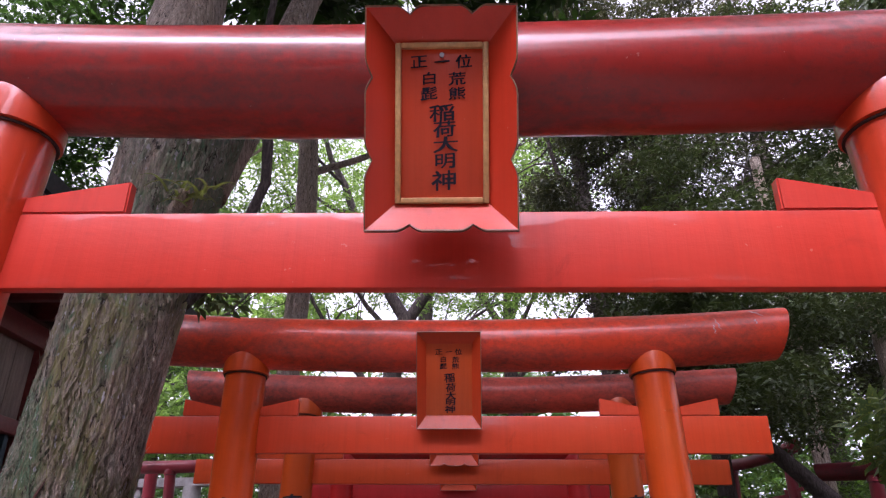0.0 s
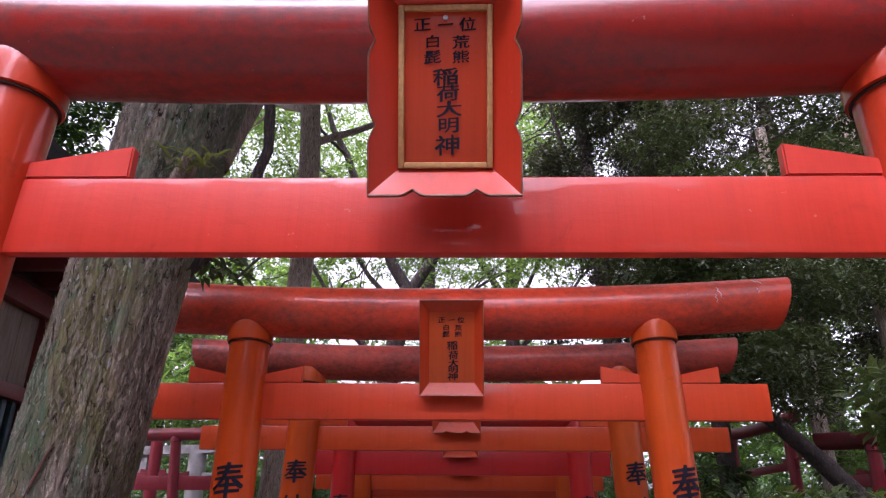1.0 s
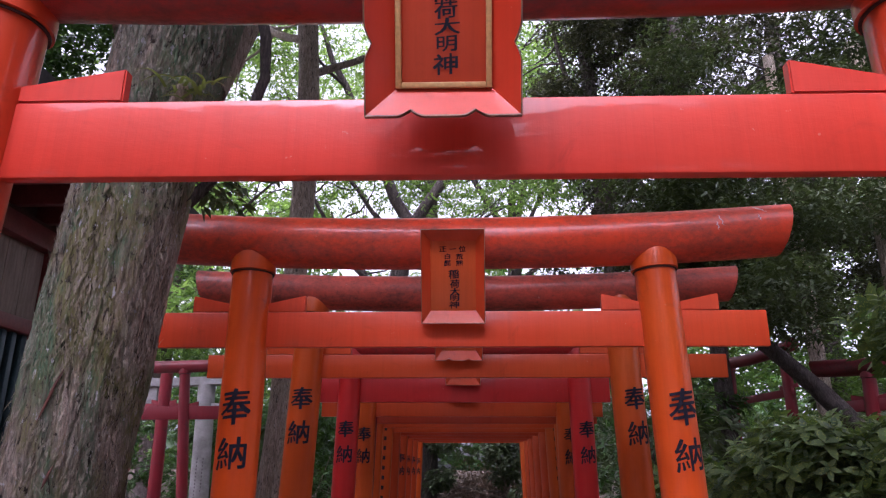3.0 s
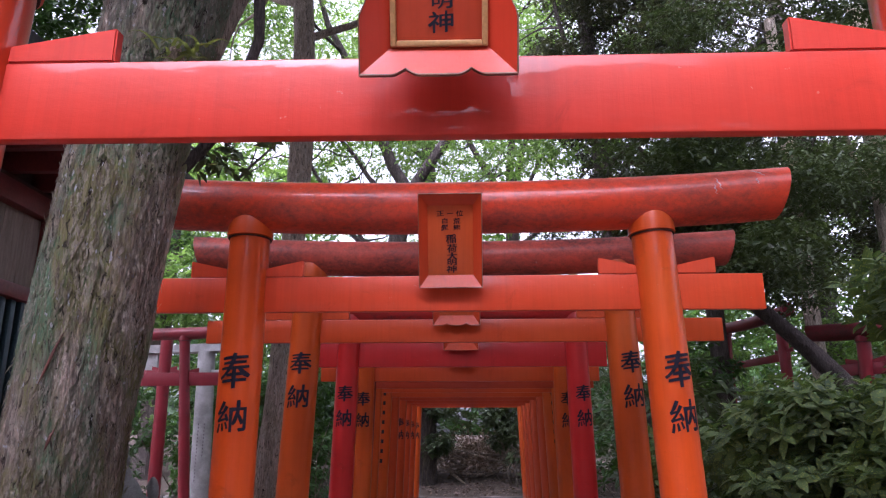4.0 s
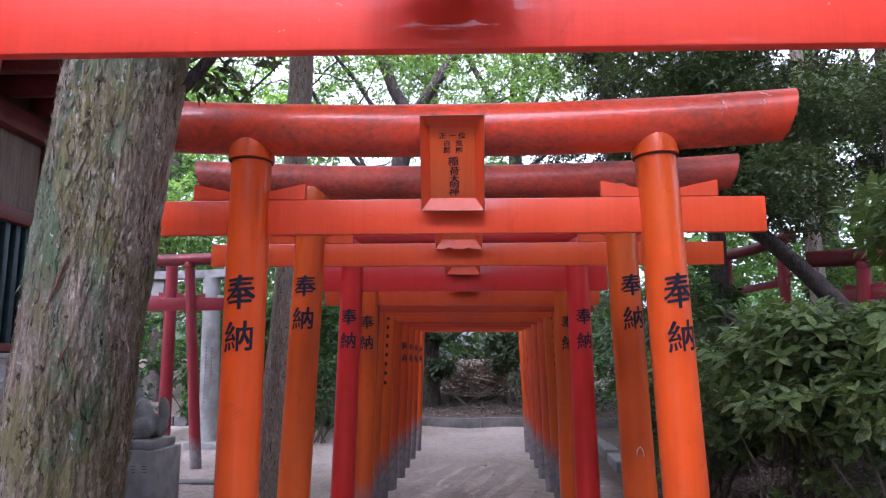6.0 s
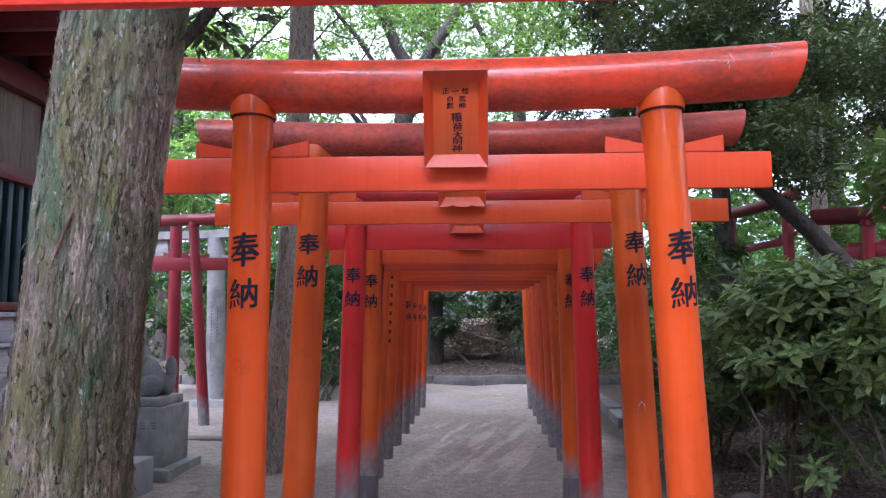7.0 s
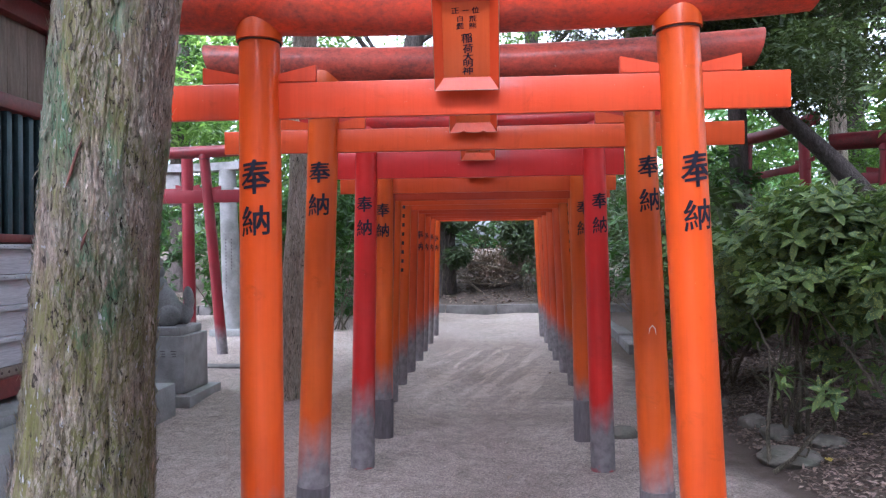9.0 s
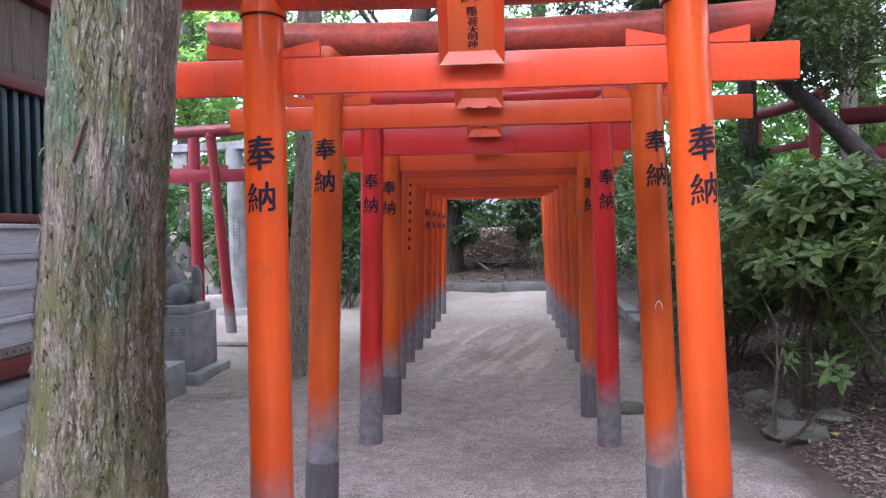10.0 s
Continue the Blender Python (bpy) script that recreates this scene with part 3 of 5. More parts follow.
def plaque(parent, at, w, h, scalloped, gold, lettered):
    """A tray-shaped name plaque: four flared boards, a panel and its lettering."""
    root = new("plaque")
    root.parent, root.matrix_basis = parent, at
    iw, ih, deep = (w * 0.63, h * 0.735, 0.042) if gold else (w * 0.72, h * 0.75, 0.036)
    corners = [(-w / 2, -h / 2), (w / 2, -h / 2), (w / 2, h / 2), (-w / 2, h / 2)]
    inner = [(-iw / 2, -ih / 2), (iw / 2, -ih / 2), (iw / 2, ih / 2), (-iw / 2, ih / 2)]
    for s in range(4):
        a, b, c, d = (Vector(p) for p in (corners[s], corners[(s + 1) % 4], inner[s], inner[(s + 1) % 4]))
        nrm = Vector((-(b - a).y, (b - a).x)).normalized()
        bm, rim, rows, n = bmesh.new(), bmesh.new(), [], 48 if scalloped else 1
        marks = (0.29, 0.71) if s % 2 == 0 else (0.31, 0.69)
        for k in range(n + 1):
            u = k / n
            cut = scallop(u, marks, 0.011) if scalloped else 0
            o, i = a.lerp(b, u) + nrm * cut, c.lerp(d, u)
            rows.append((o, i, deep * (1 - cut / ((w - iw) / 2 if s % 2 else (h - ih) / 2))))
        for mesh, wide in ((bm, False), (rim, True)):
            grid = []
            for o, i, dp in rows:
                if wide:
                    q = o + (i - o) * 0.045
                    grid.append([mesh.verts.new(v) for v in ((o.x, -dp - 0.002, o.y), (q.x, -dp * 0.955 - 0.003, q.y), (q.x, -dp + 0.01, q.y), (o.x - nrm.x * 0.0015, -dp + 0.012, o.y - nrm.y * 0.0015))])
                else:
                    grid.append([mesh.verts.new(v) for v in ((o.x, -dp, o.y), (i.x, 0, i.y), (i.x, 0.012, i.y), (o.x, -dp + 0.014, o.y))])
            for g0, g1 in zip(grid, grid[1:]):
                for k in range(4):
                    mesh.faces.new((g0[k], g0[(k + 1) % 4], g1[(k + 1) % 4], g1[k]))
            mesh.faces.new(grid[0])
            mesh.faces.new(grid[-1][::-1])
            bmesh.ops.recalc_face_normals(mesh, faces=mesh.faces[:])
        part("board", bm, FRAME if gold else FRAME_PLAIN, root)
        part("edging", rim, RIM, root, "dark bronze edging")
    part("panel", boxed(-iw / 2 - 0.004, iw / 2 + 0.004, 0.001, 0.016, -ih / 2 - 0.004, ih / 2 + 0.004, 0.001), PANEL if gold else PANEL_PLAIN, root)
    if gold:
        part("nail", tubed([(0.0, -0.006, 0.1125), (0.0, 0.003, 0.1125)], [0.004, 0.0032], 12), METAL, root, "small dull nail head")
        t = 0.0095
        for x0, x1, z0, z1 in ((-iw / 2, -iw / 2 + t, -ih / 2, ih / 2), (iw / 2 - t, iw / 2, -ih / 2, ih / 2),
                               (-iw / 2 + t, iw / 2 - t, -ih / 2, -ih / 2 + t), (-iw / 2 + t, iw / 2 - t, ih / 2 - t, ih / 2)):
            part("moulding", boxed(x0, x1, -0.008, 0.004, z0, z1, 0.002), GOLD, root, "gold-painted moulding")
    if lettered:
        s = ih / 0.268
        tail = (("稲", 0.0, 0.0165, 0.044, 0.030), ("荷", 0.004, -0.010, 0.039, 0.029), ("大", 0.006, -0.036, 0.044, 0.028), ("明", 0.005, -0.0635, 0.037, 0.027), ("神", 0.003, -0.0955, 0.043, 0.035)) if gold else (
            ("稲", 0.002, 0.006, 0.043, 0.036), ("荷", 0.006, -0.030, 0.040, 0.034), ("大", 0.006, -0.060, 0.042, 0.030), ("明", 0.005, -0.084, 0.040, 0.028), ("神", 0.003, -0.111, 0.042, 0.030))
        for ch, x, z, cw, chh in (("正", -0.038, 0.103, 0.030, 0.024), ("一", 0.0, 0.103, 0.026, 0.022), ("位", 0.036, 0.103, 0.029, 0.024),
                                  ("白", -0.021, 0.075, 0.028, 0.022), ("髭", -0.021, 0.0495, 0.030, 0.023), ("荒", 0.025, 0.074, 0.030, 0.023), ("熊", 0.025, 0.0495, 0.030, 0.022)) + tail:
            bm = bmesh.new()
            write(bm, ch, x * s, z * s, cw * s, chh * s, -0.0012)
            part("character", bm, INK, root, "", False)
    return root


def pole_writing(pole, foot, top, r, z_text, size, turn, kind, tall=1.05):
    """Black writing on a pole: two characters, or unreadable rows as bars."""
    rows = [("奉", 0.082), ("納", -0.078)] if kind == "hono" else [("", 0.35 - 0.1 * k) for k in range(8)]
    u = z_text / (top[2] - foot[2])
    c = Vector(foot).lerp(Vector(top), u)
    lean = math.degrees(math.atan2(top[0] - foot[0], top[2]))
    for ch, z in rows:
        bm = bmesh.new()
        if ch:
            write(bm, ch, 0, z, size * 1.14, size * (tall if ch == "奉" else 1.1))
        else:
            box(bm, -0.014, 0.014, 0, 0.0005, z - 0.02, z + 0.02)
        bend(bm, r + 0.0014)
        part("character" if ch else "bar", bm, INK, pole, "", False, pose(*c, 0, lean, turn))


def torii(y, hue, left, right, log, beam, z_text=1.71, label="", sign="scallop", writing=("hono", "hono"), sleeve=False, x=0.0, turn=0.0, size=0.105, poles=None, group="gates over the lane", thick=False, tilt=0.0):
    """left, right: (foot x, top x); log: (half, z, r, rise); beam: (half left, half right, z0, z1)."""
    root = base("torii_gate", pose(x, y, 0, 0, tilt, turn), label, "torii gate", group)
    half, zl, rl, rise = log[:4]
    ends = log[4:] or (1.0, 1.0)
    part("lintel", log_lintel(half, zl, rl, rise, 0.32, ends), LOG[hue], root, "round log lintel with weather-blackened paint")
    part("tie_beam", boxed(-beam[0], beam[1], -0.013, 0.013, beam[2], beam[3], 0.004), BEAM[hue], root)
    for n, (fx, tx) in enumerate((left, right)):
        paint_pole = POLE[(poles or (hue, hue))[n]]
        foot, top = (fx, 0, -0.05), (tx, 0, zl + 0.01)
        r0, r1 = (0.104, 0.098) if thick else (0.081, 0.075)
        pole = part("pole", tubed([Vector(foot).lerp(Vector(top), k / 12) for k in range(13)], [r0 + (r1 - r0) * k / 12 for k in range(13)], 40), paint_pole, root)
        way = (Vector(top) - Vector(foot)).normalized()
        c0 = Vector(top) - way * (rl + 0.025)
        part("collar", tubed([c0, c0 + way * 0.002, c0 + way * 0.03, c0 + way * 0.075, c0 + way * (rl + 0.02)], [r1 + 0.004, r1 + 0.011, r1 + 0.011, r1 + 0.007, r1 - 0.006], 40), paint_pole, pole)
        part("seam", tubed([c0 - way * 0.005, c0 - way * 0.001], [r1 + 0.006, r1 + 0.006], 32), SEAM, pole, "dark seam under the collar")
        if sleeve:
            part("base_sleeve", tubed([Vector(foot), Vector(foot) + way * 0.36, Vector(foot) + way * 0.362], [0.086, 0.0845, 0.080], 40), SLEEVE, pole, "grey bare wooden sleeve")
        s = -1 if n == 0 else 1
        px = fx + (tx - fx) * (beam[3] / top[2])
        part("wedge", wedge(px - s * ((0.258 if n == 0 else 0.232) if sign == "gold" else 0.215), px - s * 0.05, beam[3] + 0.001, 0.064, 0.028, 0.024), BEAM[hue], root)
        part("wedge", wedge(px + s * 0.215, px + s * 0.05, beam[3] + 0.001, 0.064, 0.028, 0.024), BEAM[hue], root)
        if writing[n]:
            pole_writing(pole, foot, top, r0 * 0.5 + r1 * 0.5, z_text, size, 2 if n == 0 else 15, writing[n], 1.26 if hue == "v" else 1.05)
    if sign:
        gold = sign == "gold"
        w, h = (0.243, 0.363) if gold else (0.232, 0.345)
        lean = 21 if gold else 19
        zc = beam[2] + (0.249 if gold else 0.252 if y < 4 else 0.282)
        plaque(root, pose(0.031 if gold else 0.0, -0.116 if gold else -0.078, zc, lean, 0, 0), w, h, sign != "plain", gold, sign in ("gold", "plain"))
    return root


torii(1.08, "g", (-0.87, -0.768), (0.91, 0.822), (1.32, 2.42, 0.106, 0.05), (1.15, 1.17, 1.996, 2.136), label="large vermilion torii gate with a gold-framed name plaque", sign="gold", z_text=1.72, tilt=0.35, x=-0.014)
torii(2.62, "v", (-0.781, -0.775), (0.855, 0.752), (1.25, 2.38, 0.100, 0.042), (1.15, 1.147, 1.978, 2.111), label="vermilion torii gate with a plain-edged name plaque", sign="plain", z_text=1.725)
def scratches(y, z, r):
    """Pale gouges in the paint of a log."""
    for x0, x1, a0, a1 in ((1.125, 1.165, 52, 30), (1.13, 1.137, 22, 8), (0.985, 1.0, 30, 2), (0.975, 0.98, 12, -8)):
        pts = []
        for k in range(7):
            u = k / 6
            a = radians(a0 + (a1 - a0) * u)
            x = x0 + (x1 - x0) * u + 0.004 * math.sin(k * 2.2)
            pts.append((x, -r * math.cos(a), z + 0.042 * (abs(x) / 1.25) ** 2.2 + r * math.sin(a)))
        part("scratch", tubed(pts, [0.0005, 0.0012, 0.0018, 0.0012, 0.0016, 0.0011, 0.0004], 6), WHITEWOOD, second, "pale scratch in the paint")


second = [o for o in scene.objects if o.name == "torii_gate.001"][0]
scratches(2.62, 2.38, 0.100)
torii(3.55, "o", (-0.838, -0.745), (0.89, 0.80), (1.38, 2.41, 0.0905, 0.045, 0.97, 1.0), (1.265, 1.31, 1.982, 2.097), label="orange torii gate with faded lintel on grey pole sleeves", sleeve=True, z_text=1.845)
third = [o for o in scene.objects if o.name == "torii_gate.002"][0]
part("scratch", tubed([(0.829, -0.077, 1.075), (0.832, -0.0805, 1.10), (0.845, -0.0815, 1.115), (0.858, -0.0805, 1.10), (0.862, -0.0795, 1.07)], [0.0006, 0.002, 0.0028, 0.002, 0.0007], 6), WHITEWOOD, third, "pale curved scrape in the paint")
torii(4.87, "r", (-0.82, -0.765), (0.82, 0.775), (1.22, 2.36, 0.085, 0.04), (0.98, 0.98, 1.985, 2.165), label="bright scarlet torii gate with grey-worn pole feet", sign="plain", z_text=1.775)
torii(5.65, "o", (-0.80, -0.765), (0.80, 0.775), (1.22, 2.38, 0.088, 0.04), (1.12, 1.06, 1.947, 2.10), label="orange torii gate on grey pole sleeves", sleeve=True, z_text=1.78)
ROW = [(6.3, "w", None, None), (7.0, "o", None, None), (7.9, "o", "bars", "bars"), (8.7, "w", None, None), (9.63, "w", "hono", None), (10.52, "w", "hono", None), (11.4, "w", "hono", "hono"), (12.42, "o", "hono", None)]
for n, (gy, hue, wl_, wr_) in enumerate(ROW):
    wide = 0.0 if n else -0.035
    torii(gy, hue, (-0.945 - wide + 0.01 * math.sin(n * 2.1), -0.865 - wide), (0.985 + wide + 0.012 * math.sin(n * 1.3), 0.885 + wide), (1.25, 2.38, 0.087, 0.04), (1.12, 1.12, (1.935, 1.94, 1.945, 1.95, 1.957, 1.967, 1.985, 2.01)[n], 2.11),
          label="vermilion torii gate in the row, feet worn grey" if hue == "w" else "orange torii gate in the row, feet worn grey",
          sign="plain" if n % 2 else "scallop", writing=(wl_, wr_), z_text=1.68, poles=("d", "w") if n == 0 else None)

# gates away from the lane
torii(10.45, "d", (-1.02, -0.80), (1.06, 0.79), (1.6, 3.01, 0.09, 0.03), (1.5, 1.5, 2.25, 2.44), label="old maroon torii gate with peeling paint beside the lane", sign="", writing=(None, None), x=-5.0, turn=-3, group="side gates")
torii(11.8, "d", (-0.9, -0.84), (0.87, 0.84), (1.3, 3.20, 0.08, 0.0), (1.3, 1.3, 2.45, 2.6), label="old maroon torii gate among shrubs", sign="", writing=(None, None), x=-5.9, turn=-3, thick=True, group="side gates")
torii(7.65, "d", (-0.85, -0.75), (0.85, 0.75), (1.35, 2.68, 0.10, 0.05), (1.1, 1.1, 2.2, 2.33), label="maroon torii gate half hidden in the shrubbery", sign="", writing=(None, None), x=4.97, turn=-52, group="side gates")
torii(11.2, "d", (-0.85, -0.75), (0.85, 0.75), (1.0, 3.24, 0.09, 0.05), (0.9, 0.9, 2.58, 2.69), label="maroon torii gate half hidden in the shrubbery", sign="", writing=(None, None), x=4.42, turn=-80, group="side gates")


def stone_torii():
    root = base("stone_torii", pose(-5.72, 12.7, 0, 0, 0, -4), "grey granite torii gate with carved lettering on its pole", "torii gate")
    for s in (-1, 1):
        pole = part("pole", tubed([(s * 1.12, 0, -0.05), (s * 1.03, 0, 3.0)], [0.175, 0.15], 32), GRANITE, root)
        part("footing", boxed(s * 1.12 - 0.32, s * 1.12 + 0.32, -0.32, 0.32, -0.05, 0.13, 0.02), GRANITE, pole)
        for col in (-0.05, 0.05):
            for k in range(17):
                bm = bmesh.new()
                box(bm, col - 0.008, col + 0.008, 0, 0.0006, 1.72 - 0.058 * k, 1.752 - 0.058 * k)
                bend(bm, 0.168)
                part("bar", bm, SLEEVE, pole, "", False, pose(s * 1.075, 0, 0, 0, 0, 14))
    bm = bmesh.new()
    vs = box(bm, -1.75, 1.75, -0.13, 0.13, 2.98, 3.12)
    bmesh.ops.subdivide_edges(bm, edges=[e for e in bm.edges if abs(e.verts[0].co.x - e.verts[1].co.x) > 1], cuts=12)
    for v in bm.verts:
        v.co.z += 0.05 * (abs(v.co.x) / 1.75) ** 2
    part("lintel", bm, GRANITE, root)
    part("tie_beam", boxed(-1.5, 1.5, -0.07, 0.07, 2.5, 2.68, 0.01), GRANITE, root)
    part("strut", boxed(-0.14, 0.14, -0.06, 0.06, 2.68, 2.98, 0.01), GRANITE, root)


stone_torii()


# ---- shrine hall and its platform ----
def hall():
    tagged(part("platform", boxed(-8.0, -2.85, -1.5, 6.42, -0.1, 0.29, 0.012), CONCRETE), "low concrete platform under the shrine hall", "platform", kind="structure")
    tagged(part("platform_step", boxed(-7.9, -3.28, -1.4, 6.2, 0.292, 0.37, 0.012), CONCRETE), "concrete step on the platform", "step", kind="structure")
    root = base("shrine_hall", pose(-3.55, 0, 0), "dull red wooden shrine hall with green lattice and white boards", "shrine hall")
    y0, y1 = -0.5, 5.78
    part("sill_beam", boxed(-0.16, 0.02, y0, y1, 0.42, 0.565, 0.008), REDWOOD, root)
    part("vent_board", boxed(-0.12, -0.02, y0, y1, 0.567, 0.64, 0.004), BAREWOOD, root)
    # dark discs laid on the board, coloured like the shade inside vent holes
    for k in range(40):
        part("vent_hole", tubed([(-0.021, 2.6 + k * 0.08, 0.604), (-0.018, 2.6 + k * 0.08, 0.604)], [0.011, 0.011], 10), SHADE, root)
    for k in range(4):
        z0 = 0.645 + 0.232 * k
        for s in range(3):
            a, b = y0 + (y1 - 0.13 - y0) * s / 3, y0 + (y1 - 0.13 - y0) * (s + 1) / 3
            part("board", boxed(-0.10, -0.03, a, b - 0.003, z0, z0 + 0.19, 0.003), WHITEWOOD, root)
            part("ledge", boxed(-0.08, 0.03, a, b - 0.003, z0 + 0.192, z0 + 0.228, 0.004), WHITEWOOD, root)
        for s in range(22):
            bm = bmesh.new()
            yy = 3.2 + s * 0.115
            tube(bm, [(0.031, yy, z0 + 0.214), (0.045, yy, z0 + 0.206), (0.045, yy + 0.035, z0 + 0.206), (0.031, yy + 0.035, z0 + 0.214)], [0.0025] * 4, 6)
            part("hook", bm, METAL, root)
    part("rail", boxed(-0.13, 0.035, y0, y1, 1.58, 1.645, 0.008), REDWOOD, root)
    for k in range(26):
        y = y1 - 0.21 - k * 0.127
        part("lattice_bar", boxed(-0.075, -0.02, y - 0.029, y + 0.029, 1.646, 2.584, 0.005), GREENBAR, root)
    part("head_beam", boxed(-0.13, 0.03, y0, y1, 2.585, 2.70, 0.008), REDWOOD, root)
    for k in range(16):
        y = y1 - 0.13 - 0.235 * k
        part("wall_board", boxed(-0.11, -0.03, y - 0.232, y, 2.702, 3.30, 0.004), BAREWOOD, root)
    part("corner_post", boxed(-0.15, 0.045, y1 - 0.13, y1 + 0.05, 0.37, 3.42, 0.012), REDWOOD, root)
    part("eave_beam", boxed(-0.15, 0.06, y0, y1 + 0.3, 3.302, 3.48, 0.01), REDWOOD, root)
    for z0, z1, ya, yb in ((0.37, 3.4, y1 - 0.1, y1 - 0.02), (0.37, 3.4, y0, y0 + 0.08)):
        part("end_wall", boxed(-3.6, -0.16, ya, yb, z0, z1, 0.004), SHADE, root)
    part("back_wall", boxed(-3.68, -3.6, y0, y1, 0.37, 3.4, 0.004), SHADE, root)
    part("floor_boards", boxed(-3.6, -0.17, y0, y1 - 0.1, 0.40, 0.56, 0.004), SHADE, root)
    part("ceiling_board", boxed(-3.6, 0.0, y0, y1 + 0.3, 3.484, 3.54, 0.004), SHADE, root)
    part("soffit_wall", boxed(-0.16, -0.102, y0, y1 + 0.86, 3.542, 3.846, 0.004), SHADE, root)
    bm = bmesh.new()
    prof = [(0.92, 3.97), (0.90, 3.85), (-0.1, 3.87), (-2.0, 4.95), (-4.6, 3.8), (-4.62, 3.94), (-2.0, 5.22), (-0.1, 4.11)]
    ends = [[bm.verts.new((x, y, z)) for x, z in prof] for y in (y0 - 0.6, y1 + 0.98)]
    bm.faces.new(ends[0][::-1])
    bm.faces.new(ends[1])
    for k in range(8):
        bm.faces.new((ends[0][k], ends[0][(k + 1) % 8], ends[1][(k + 1) % 8], ends[1][k]))
    bmesh.ops.recalc_face_normals(bm, faces=bm.faces[:])
    part("roof", bm, ROOFTILE, root, "dark copper roof", False)
    for k in range(16):
        part("eave_board", boxed(0.062, 0.86, y1 + 0.9 - 0.45 * (k + 1) + 0.003, y1 + 0.9 - 0.45 * k, 3.76, 3.848, 0.005), REDWOOD, root)
        rafter = part("rafter", boxed(-0.1, 0.72, y1 + 0.7 - 0.45 * k - 0.035, y1 + 0.7 - 0.45 * k + 0.035, 3.542, 3.758, 0.006), REDWOOD, root)
        part("rafter_end", boxed(0.721, 0.728, y1 + 0.7 - 0.45 * k - 0.03, y1 + 0.7 - 0.45 * k + 0.03, 3.56, 3.74, 0.002), BAREWOOD, rafter, "pale bare end grain")


hall()


def fox():
    root = base("stone_pedestal", pose(-3.14, 7.1, 0), "grey granite pedestal with carved characters under the fox statue", "pedestal")
    part("plinth", boxed(-0.42, 0.30, -0.40, 0.40, -0.05, 0.10, 0.01), GRANITE, root)
    block = part("block", boxed(-0.34, 0.20, -0.29, 0.29, 0.102, 0.67, 0.012), GRANITE, root)
    for cx in (-0.02, 0.09):
        for k in range(3):
            part("bar", boxed(cx - 0.028 + 0.008 * k, cx + 0.026, -0.2915, -0.2905, 0.52 - 0.026 * k, 0.528 - 0.026 * k, 0), SLEEVE, block, "", False)
    part("cap", boxed(-0.30, 0.15, -0.26, 0.26, 0.672, 0.755, 0.015), GRANITE, root)
    bm = bmesh.new()

    def lump(c, r, turn=(0, 0, 0)):
        m = pose(*c, *turn) @ Matrix.Diagonal((*r, 1))
        bmesh.ops.create_icosphere(bm, subdivisions=3, radius=1, matrix=m)

    lump((0.0, 0, 0.13), (0.155, 0.12, 0.13))
    lump((-0.06, 0, 0.24), (0.12, 0.10, 0.20), (0, -28, 0))
    lump((-0.135, 0, 0.40), (0.085, 0.085, 0.15), (0, -18, 0))
    lump((-0.165, 0, 0.55), (0.085, 0.075, 0.085))
    lump((-0.245, 0, 0.53), (0.07, 0.042, 0.042), (0, 12, 0))
    for s in (-1, 1):
        lump((-0.145, s * 0.05, 0.645), (0.022, 0.026, 0.06), (s * 12, 0, 0))
        lump((-0.175, s * 0.055, 0.17), (0.035, 0.036, 0.18))
        lump((-0.215, s * 0.055, 0.02), (0.06, 0.036, 0.03))
        lump((0.01, s * 0.10, 0.10), (0.12, 0.05, 0.11))
        lump((-0.09, s * 0.11, 0.025), (0.08, 0.035, 0.03))
    lump((0.155, 0, 0.13), (0.06, 0.065, 0.12), (0, 8, 0))
    lump((0.175, 0, 0.27), (0.055, 0.06, 0.13), (0, -6, 0))
    for v in bm.verts:
        v.co += Vector(noise.noise_vector(v.co * 14)) * 0.006
    ob = part("fox_statue", bm, STONE, at=pose(-3.19, 7.1, 0.752))
    joined = ob.modifiers.new("joined", "REMESH")
    joined.mode, joined.voxel_size, joined.use_smooth_shade = "VOXEL", 0.008, True
    tagged(ob, "grey carved stone fox sitting on a granite pedestal", "statue")


fox()


# ---- the leaning trunk beside the gates ----
def trunk_mesh(line, segs, rows, rough, seed):
    """A barky trunk through (x, y, z, radius) stations, with grooves along it."""
    line = np.array(line, float)
    s = np.linspace(0, 1, rows)
    st = np.linspace(0, 1, len(line))
    c = np.stack([np.interp(s, st, line[:, k]) for k in range(4)], 1)
    for _ in range(rows // 14):
        c[1:-1] = (c[:-2] + c[1:-1] * 2 + c[2:]) / 4
    bm = bmesh.new()
    grid = []
    for x, y, z, r in c:
        ring = []
        for k in range(segs):
            a = 2 * math.pi * k / segs
            p = Vector((math.cos(a), math.sin(a), 0))
            q = Vector((p.x * 2.0 + seed, p.y * 2.0, z * 0.55))
            d = 0.10 * noise.noise(q) + 0.05 * noise.noise(Vector((p.x * 5 + z * 0.4, p.y * 5, z * 1.1 + seed)))
            g = noise.noise(Vector((p.x * 13 + z * 1.2, p.y * 13, z * 2.6 + seed)))
            plate = noise.noise(Vector((p.x * 8 + 3, p.y * 8, z * 3.6 + seed)))
            d += rough * (0.030 * (1 - abs(g) * 2) + 0.05 * math.floor(plate * 5) / 5 + 0.022 * noise.noise(Vector((p.x * 34, p.y * 34, z * 7 + seed))))
            ring.append(bm.verts.new((x + p.x * r * (1 + d), y + p.y * r * (1 + d), z)))
        grid.append(ring)
    for a, b in zip(grid, grid[1:]):
        for k in range(segs):
            bm.faces.new((a[k], a[(k + 1) % segs], b[(k + 1) % segs], b[k]))
    bm.faces.new(grid[-1])
    return bm, c


